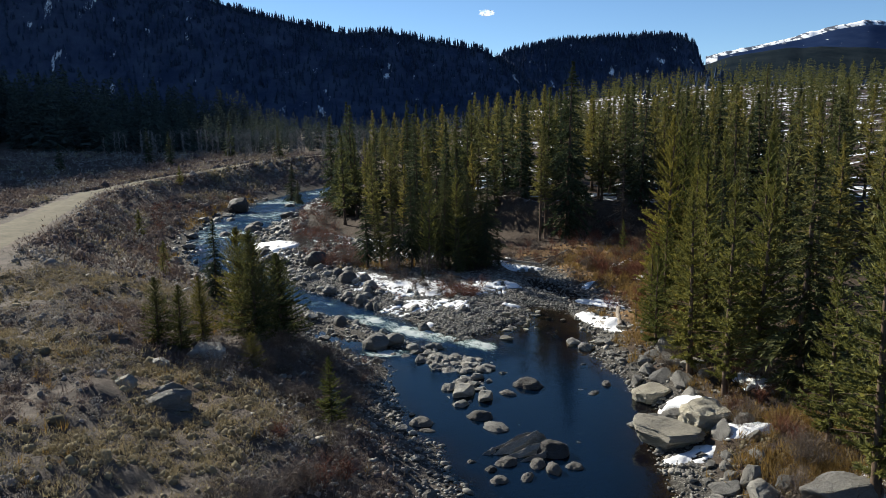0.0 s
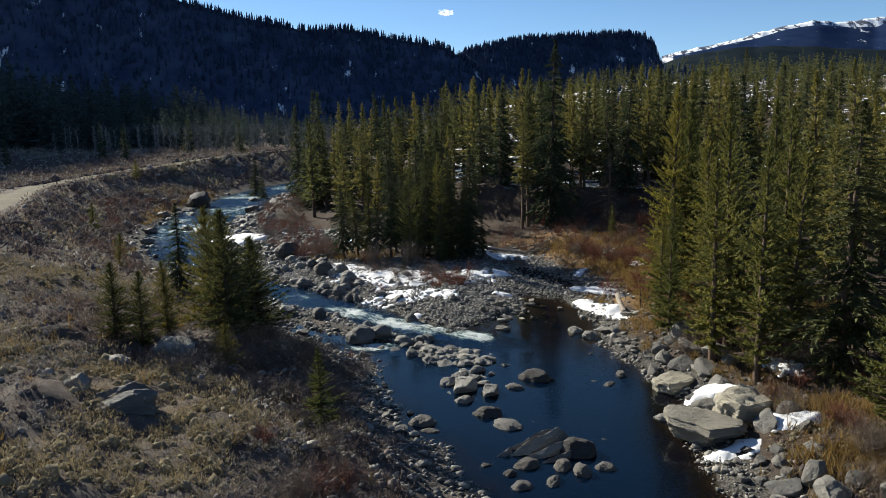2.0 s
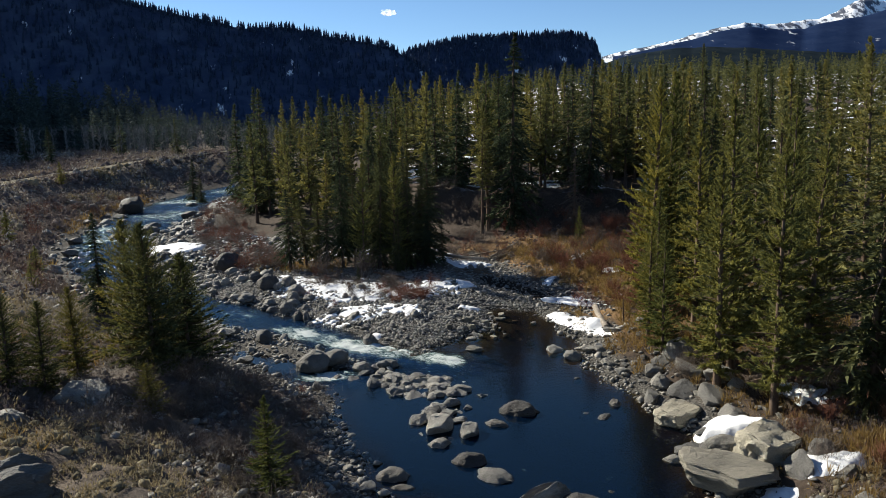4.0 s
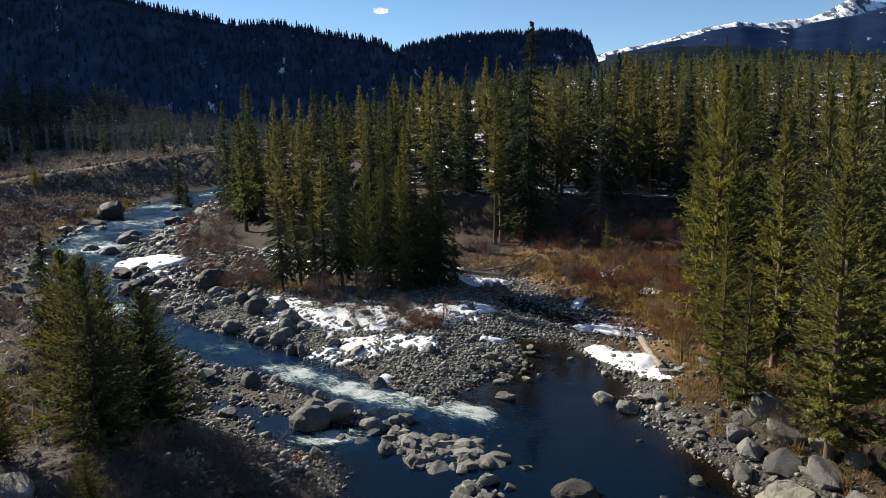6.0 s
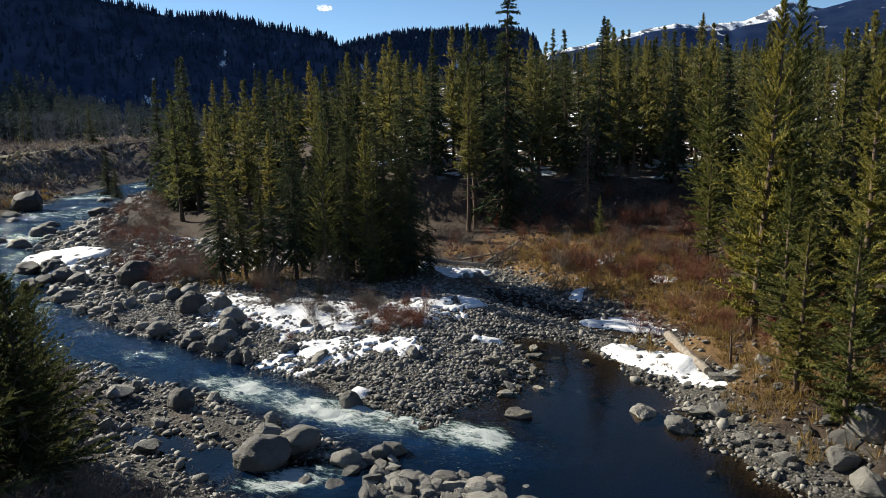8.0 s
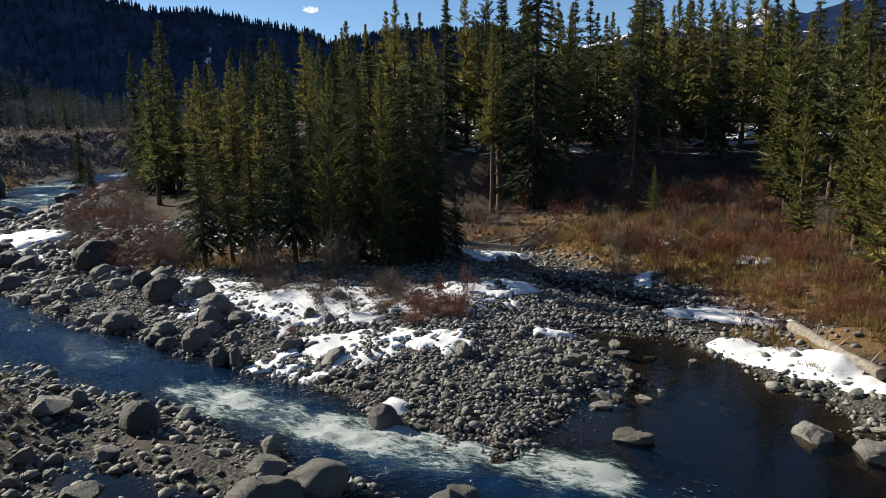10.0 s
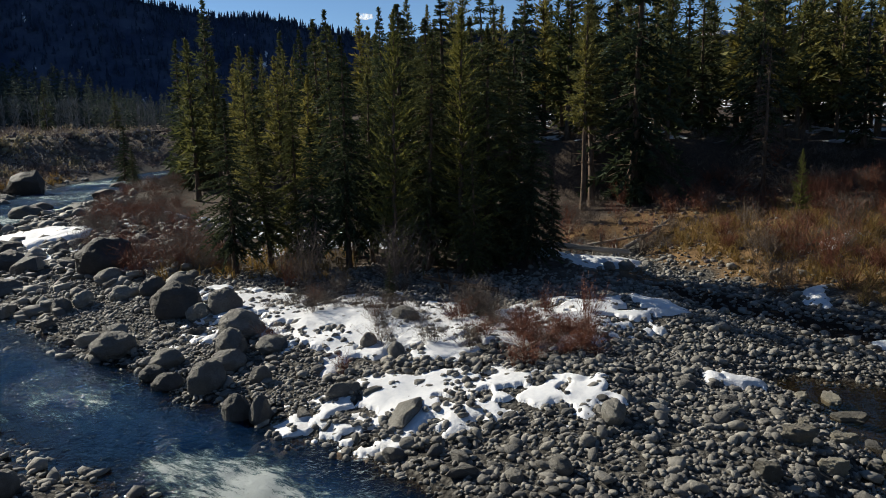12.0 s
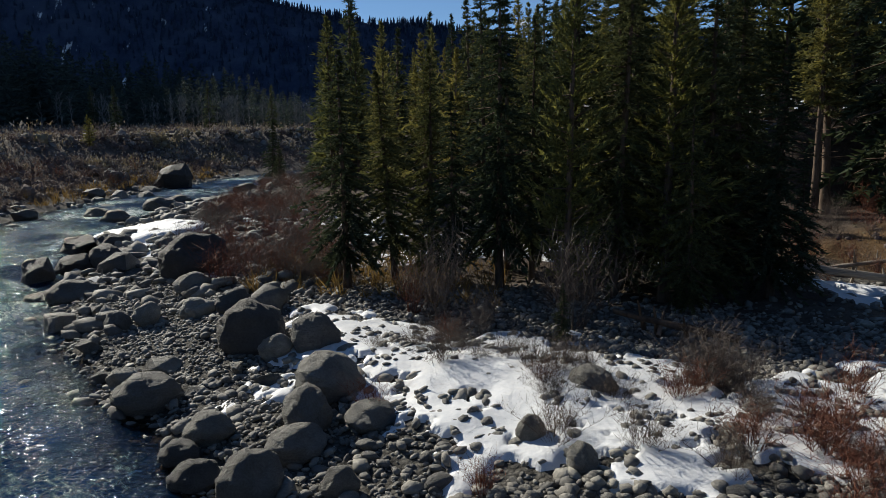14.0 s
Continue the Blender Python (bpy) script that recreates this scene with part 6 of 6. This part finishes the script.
def domes(x, y, size, rng, leaves, thin, upright, reach):
    """Rounded bushes: a lumpy core under a coat of leaves; thin is a leaf's width to its length."""
    bv, bf = ICO[1]
    n = len(x)
    low = rng.uniform(0.75, 1.25, n)
    base = np.stack([x, y, height(x, y)], -1)
    core = bv[None] * (1 + 0.2 * rng.normal(size=(n, len(bv), 1))) * 0.34 * np.stack([size, size, size * low], -1)[:, None] + base[:, None]
    a = rng.random((n, leaves)) * 6.283
    s = rng.random((n, leaves)) ** 0.75
    out = np.stack([np.cos(a) * np.sqrt(1 - s * s), np.sin(a) * np.sqrt(1 - s * s), s], -1)
    lump = (0.7 + 0.55 * vnoise(a * 1.1, s * 2.5 + x[:, None] * 3, 5)) * rng.uniform(0.72, 1.05, (n, leaves))
    p = base[:, None] + out * (size[:, None] * lump)[..., None] * np.stack([np.ones(n), np.ones(n), low], -1)[:, None]
    d = out * 0.8 + rng.normal(0, 0.38, out.shape) + np.array([0, 0, upright])
    d /= np.linalg.norm(d, axis=-1, keepdims=True) + 1e-9
    ln = (reach * size[:, None] ** 0.6 * rng.uniform(0.16, 0.36, (n, leaves)))[..., None]
    w = np.cross(d, rng.normal(size=out.shape))
    w /= np.linalg.norm(w, axis=-1, keepdims=True) + 1e-9
    V = np.stack([p + w * ln * thin - d * ln * 0.6, p + d * ln * 0.4, p - w * ln * thin - d * ln * 0.6], -2).reshape(-1, 3)
    nc = len(bv)
    cf = (bf[None] + (np.arange(n) * nc)[:, None, None]).reshape(-1, 3)
    return np.concatenate([core.reshape(-1, 3), V]), np.concatenate([cf, np.arange(len(V)).reshape(-1, 3) + n * nc])


def ground_cover():
    rng = np.random.default_rng(66)
    beds = []
    # count, plan, sizes, leaves, bareness
    for n, x0, x1, y0, y1, lo, hi, leaves, bare in ((8200, -24, 4, 10, 46, 0.15, 0.5, 60, 0.27), (8500, -56, -8, 44, 132, 0.4, 0.95, 17, 0.2), (5200, -62, -8, 118, 190, 0.55, 1.15, 10, 0.2), (9000, -130, -20, 50, 205, 0.5, 1.15, 13, 0.25), (3600, -55, 6, -40, 44, 0.2, 0.5, 9, 0.36)):
        x, y = rng.uniform(x0, x1, n), rng.uniform(y0, y1, n)
        d, (left, right) = wet(x, y), sides(x, y)
        ok = (left > 0.5) & (d > 1.2 + rng.random(n) * 2.2) & (chain(x, y, ROAD) > 0.5) & (fbm(x * 0.3, y * 0.3, 81, 3) + rng.normal(0, 0.09, n) > bare) & ((x > -0.8 * y - 25) | (y0 < 0))
        if y0 < 0:
            ok &= (y < 11) | (x < -23)
        x, y, d = x[ok], y[ok], d[ok]
        u = fbm(x * 0.2, y * 0.2, 91, 2) + rng.normal(0, 0.1, len(x))
        u = u - np.clip(1 - d / 7.0, 0, 1) * 0.4 - np.where(y > 44, 0.1, 0.0) - np.where(x < road_x(y), 0.12, 0.0) + 0.24 * np.exp(-((x + 4.5) / 5.5) ** 2 - ((y - 16.5) / 4.5) ** 2)
        which = np.where(u > 0.6, 1, np.where(u > 0.43, 0, 2))
        size = rng.lognormal(0, 0.3, len(x)).clip(0.5, 1.9) * (lo + (hi - lo) * rng.random(len(x)) ** 1.6) * np.where(which == 1, 1.15, 1.0)
        beds.append((x, y, size, leaves, which))
    n = 2600
    x, y = rng.uniform(6, 28, n), rng.uniform(38, 72, n)
    ok = (np.minimum(wet(x, y), chain(x, y, BACK)) > 1.2) & (x > np.interp(y, [38, 46, 60, 66], [15.5, 16.5, 14, 6])) & (fbm(x * 0.35, y * 0.35, 29, 3) > 0.46)
    x, y = x[ok], y[ok]
    beds.append((x, y, rng.uniform(0.14, 0.42, len(x)), 24, np.where(rng.random(len(x)) < 0.75, 2, 1)))
    n = 700
    x, y = rng.uniform(14.5, 21, n), rng.uniform(17, 27, n)
    ok = (wet(x, y) > 2.0) & (fbm(x * 0.45, y * 0.45, 31, 3) > 0.44) & ~((abs(x - 15.7) < 1.2) & (abs(y - 23.7) < 0.9))
    x, y = x[ok], y[ok]
    beds.append((x, y, rng.uniform(0.16, 0.45, len(x)), 40, np.where(rng.random(len(x)) < 0.6, 2, 1)))
    for k, name, label, mat, thin, upright, reach in ((0, "sagebrush", "grey-green sagebrush covering the slope", SAGE, 0.28, 0.3, 0.52), (1, "rabbitbrush", "straw-yellow rabbitbrush clumps on the slope", RABBIT, 0.13, 0.5, 0.6), (2, "dormant_brush", "leafless purple-brown low brush on the bank", BROWN, 0.08, 0.5, 0.9)):
        V, F, c = [], [], 0
        for x, y, size, leaves, which in beds:
            w = which == k
            v, f = domes(x[w], y[w], size[w], rng, leaves, thin if leaves > 20 else thin + 0.1, upright, reach if leaves > 20 else 1.0)
            V.append(v)
            F.append(f + c)
            c += len(v)
        put(name, mesh_np(name, np.concatenate(V), np.concatenate(F), [mat]), label=label, category="brush", kind="stuff")
    n = 16000
    x, y = rng.uniform(-24, 24, n), rng.uniform(10, 66, n)
    d, (left, right) = wet(x, y), sides(x, y)
    ok = (((right > 0.5) & (np.minimum(d, chain(x, y, BACK)) > 1.0 + rng.random(n)) & (x < 22) & (y > 16)) | ((left > 0.5) & (d > 2.5) & (rng.random(n) < 0.08) & (fbm(x * 0.25, y * 0.25, 17, 2) > 0.5))
          | ((left < 0.5) & (right < 0.5) & (y > 57 - 0.35 * x) & (x < 0) & (x > -6.8 - 0.1 * (y - 58)) & (y < 66)))
    x, y = x[ok], y[ok]
    n = 2600
    x3, y3 = rng.uniform(14.5, 21, n), rng.uniform(17, 27, n)
    ok = (wet(x3, y3) > 1.8) & ((abs(x3 - 15.7) > 1.2) | (abs(y3 - 23.6) > 0.9)) & (fbm(x3 * 0.5, y3 * 0.5, 43, 2) > 0.42)
    x, y = np.r_[x, x3[ok]], np.r_[y, y3[ok]]
    n = 5000
    x2, y2 = rng.uniform(11, 25, n), rng.uniform(34, 64, n)
    ok = (np.minimum(wet(x2, y2), chain(x2, y2, BACK)) > 0.8) & (sides(x2, y2)[1] > 0.5) & (fbm(x2 * 0.6, y2 * 0.6, 97, 2) > 0.4)
    x, y = np.r_[x, x2[ok]], np.r_[y, y2[ok]]
    n = 2600
    x9, y9 = rng.uniform(-42, -16, n), rng.uniform(66, 128, n)
    d9 = wet(x9, y9)
    ok = (sides(x9, y9)[0] > 0.5) & (d9 > 0.4) & (d9 < 2.6) & (fbm(x9 * 0.1, y9 * 0.1, 19, 2) > 0.45)
    x, y = np.r_[x, x9[ok]], np.r_[y, y9[ok]]
    clear = chain(x, y, [(15.6, 46.5, 0.9), (14.2, 40.0, 0.9)]) > 0
    x, y = x[clear], y[clear]
    v, f = tufts(x, y, rng.uniform(0.15, 0.42, len(x)) * np.where(y > 66.5, 1.9, 1.0), rng, 15, 1.15, 1.5)
    put("dry_grass", mesh_np("dry_grass", v, f, [STRAW]), label="dry straw-coloured grass tufts on the banks", category="grass", kind="stuff")


ground_cover()


# ---- cloud ----
def cloud():
    rng = np.random.default_rng(3)
    m, n, l, b = material("cloud")
    b = n.new("ShaderNodeBsdfTranslucent")
    b.inputs[0].default_value = (1, 1, 1, 1)
    tr = n.new("ShaderNodeBsdfTransparent")
    ms = n.new("ShaderNodeMixShader")
    l.new(ramp(n, l, noise_node(n, l, 0.02, 6, 0.7), [(0.4, (0, 0, 0)), (0.75, (0.8,) * 3)]), ms.inputs[0])
    l.new(tr.outputs[0], ms.inputs[1])
    l.new(b.outputs[0], ms.inputs[2])
    l.new(ms.outputs[0], n["Material Output"].inputs[0])
    v, f = rock_shape(rng, 4, 0, 0.35)
    v = v * np.array([50, 16, 20])
    put("cloud", mesh_np("cloud", v, f, [m], True), label="small white wisp of cloud in clear sky", category="cloud", kind="structure", at=pose(180, 4650, 690))


cloud()


# ---- single stones of the bar, as pieces of the ground ----
def loose_stones():
    rng = np.random.default_rng(88)
    shapes = [mesh_np("stone", *rock_shape(rng, 2, 6, 0.12), [COBBLE], True) for _ in range(6)]
    made = 0
    while made < 290:
        x, y = rng.uniform(-4, 7), rng.uniform(41, 51)
        d = float(wet(np.array([x]), np.array([y]))[0])
        left, right = sides(np.array([x]), np.array([y]))
        if d < 0.1 or left[0] > 0.5 or right[0] > 0.5:
            continue
        s = float(np.clip(rng.lognormal(-1.75, 0.3), 0.12, 0.4))
        m = pose(x, y, ground_z(x, y) + s * 0.2, rng.uniform(-20, 20), rng.uniform(-20, 20), rng.uniform(0, 360)) @ Matrix.Diagonal((s * 0.6, s * 0.45, s * 0.32, 1))
        put("stone", shapes[int(rng.integers(6))], ground, at=m)
        made += 1


loose_stones()
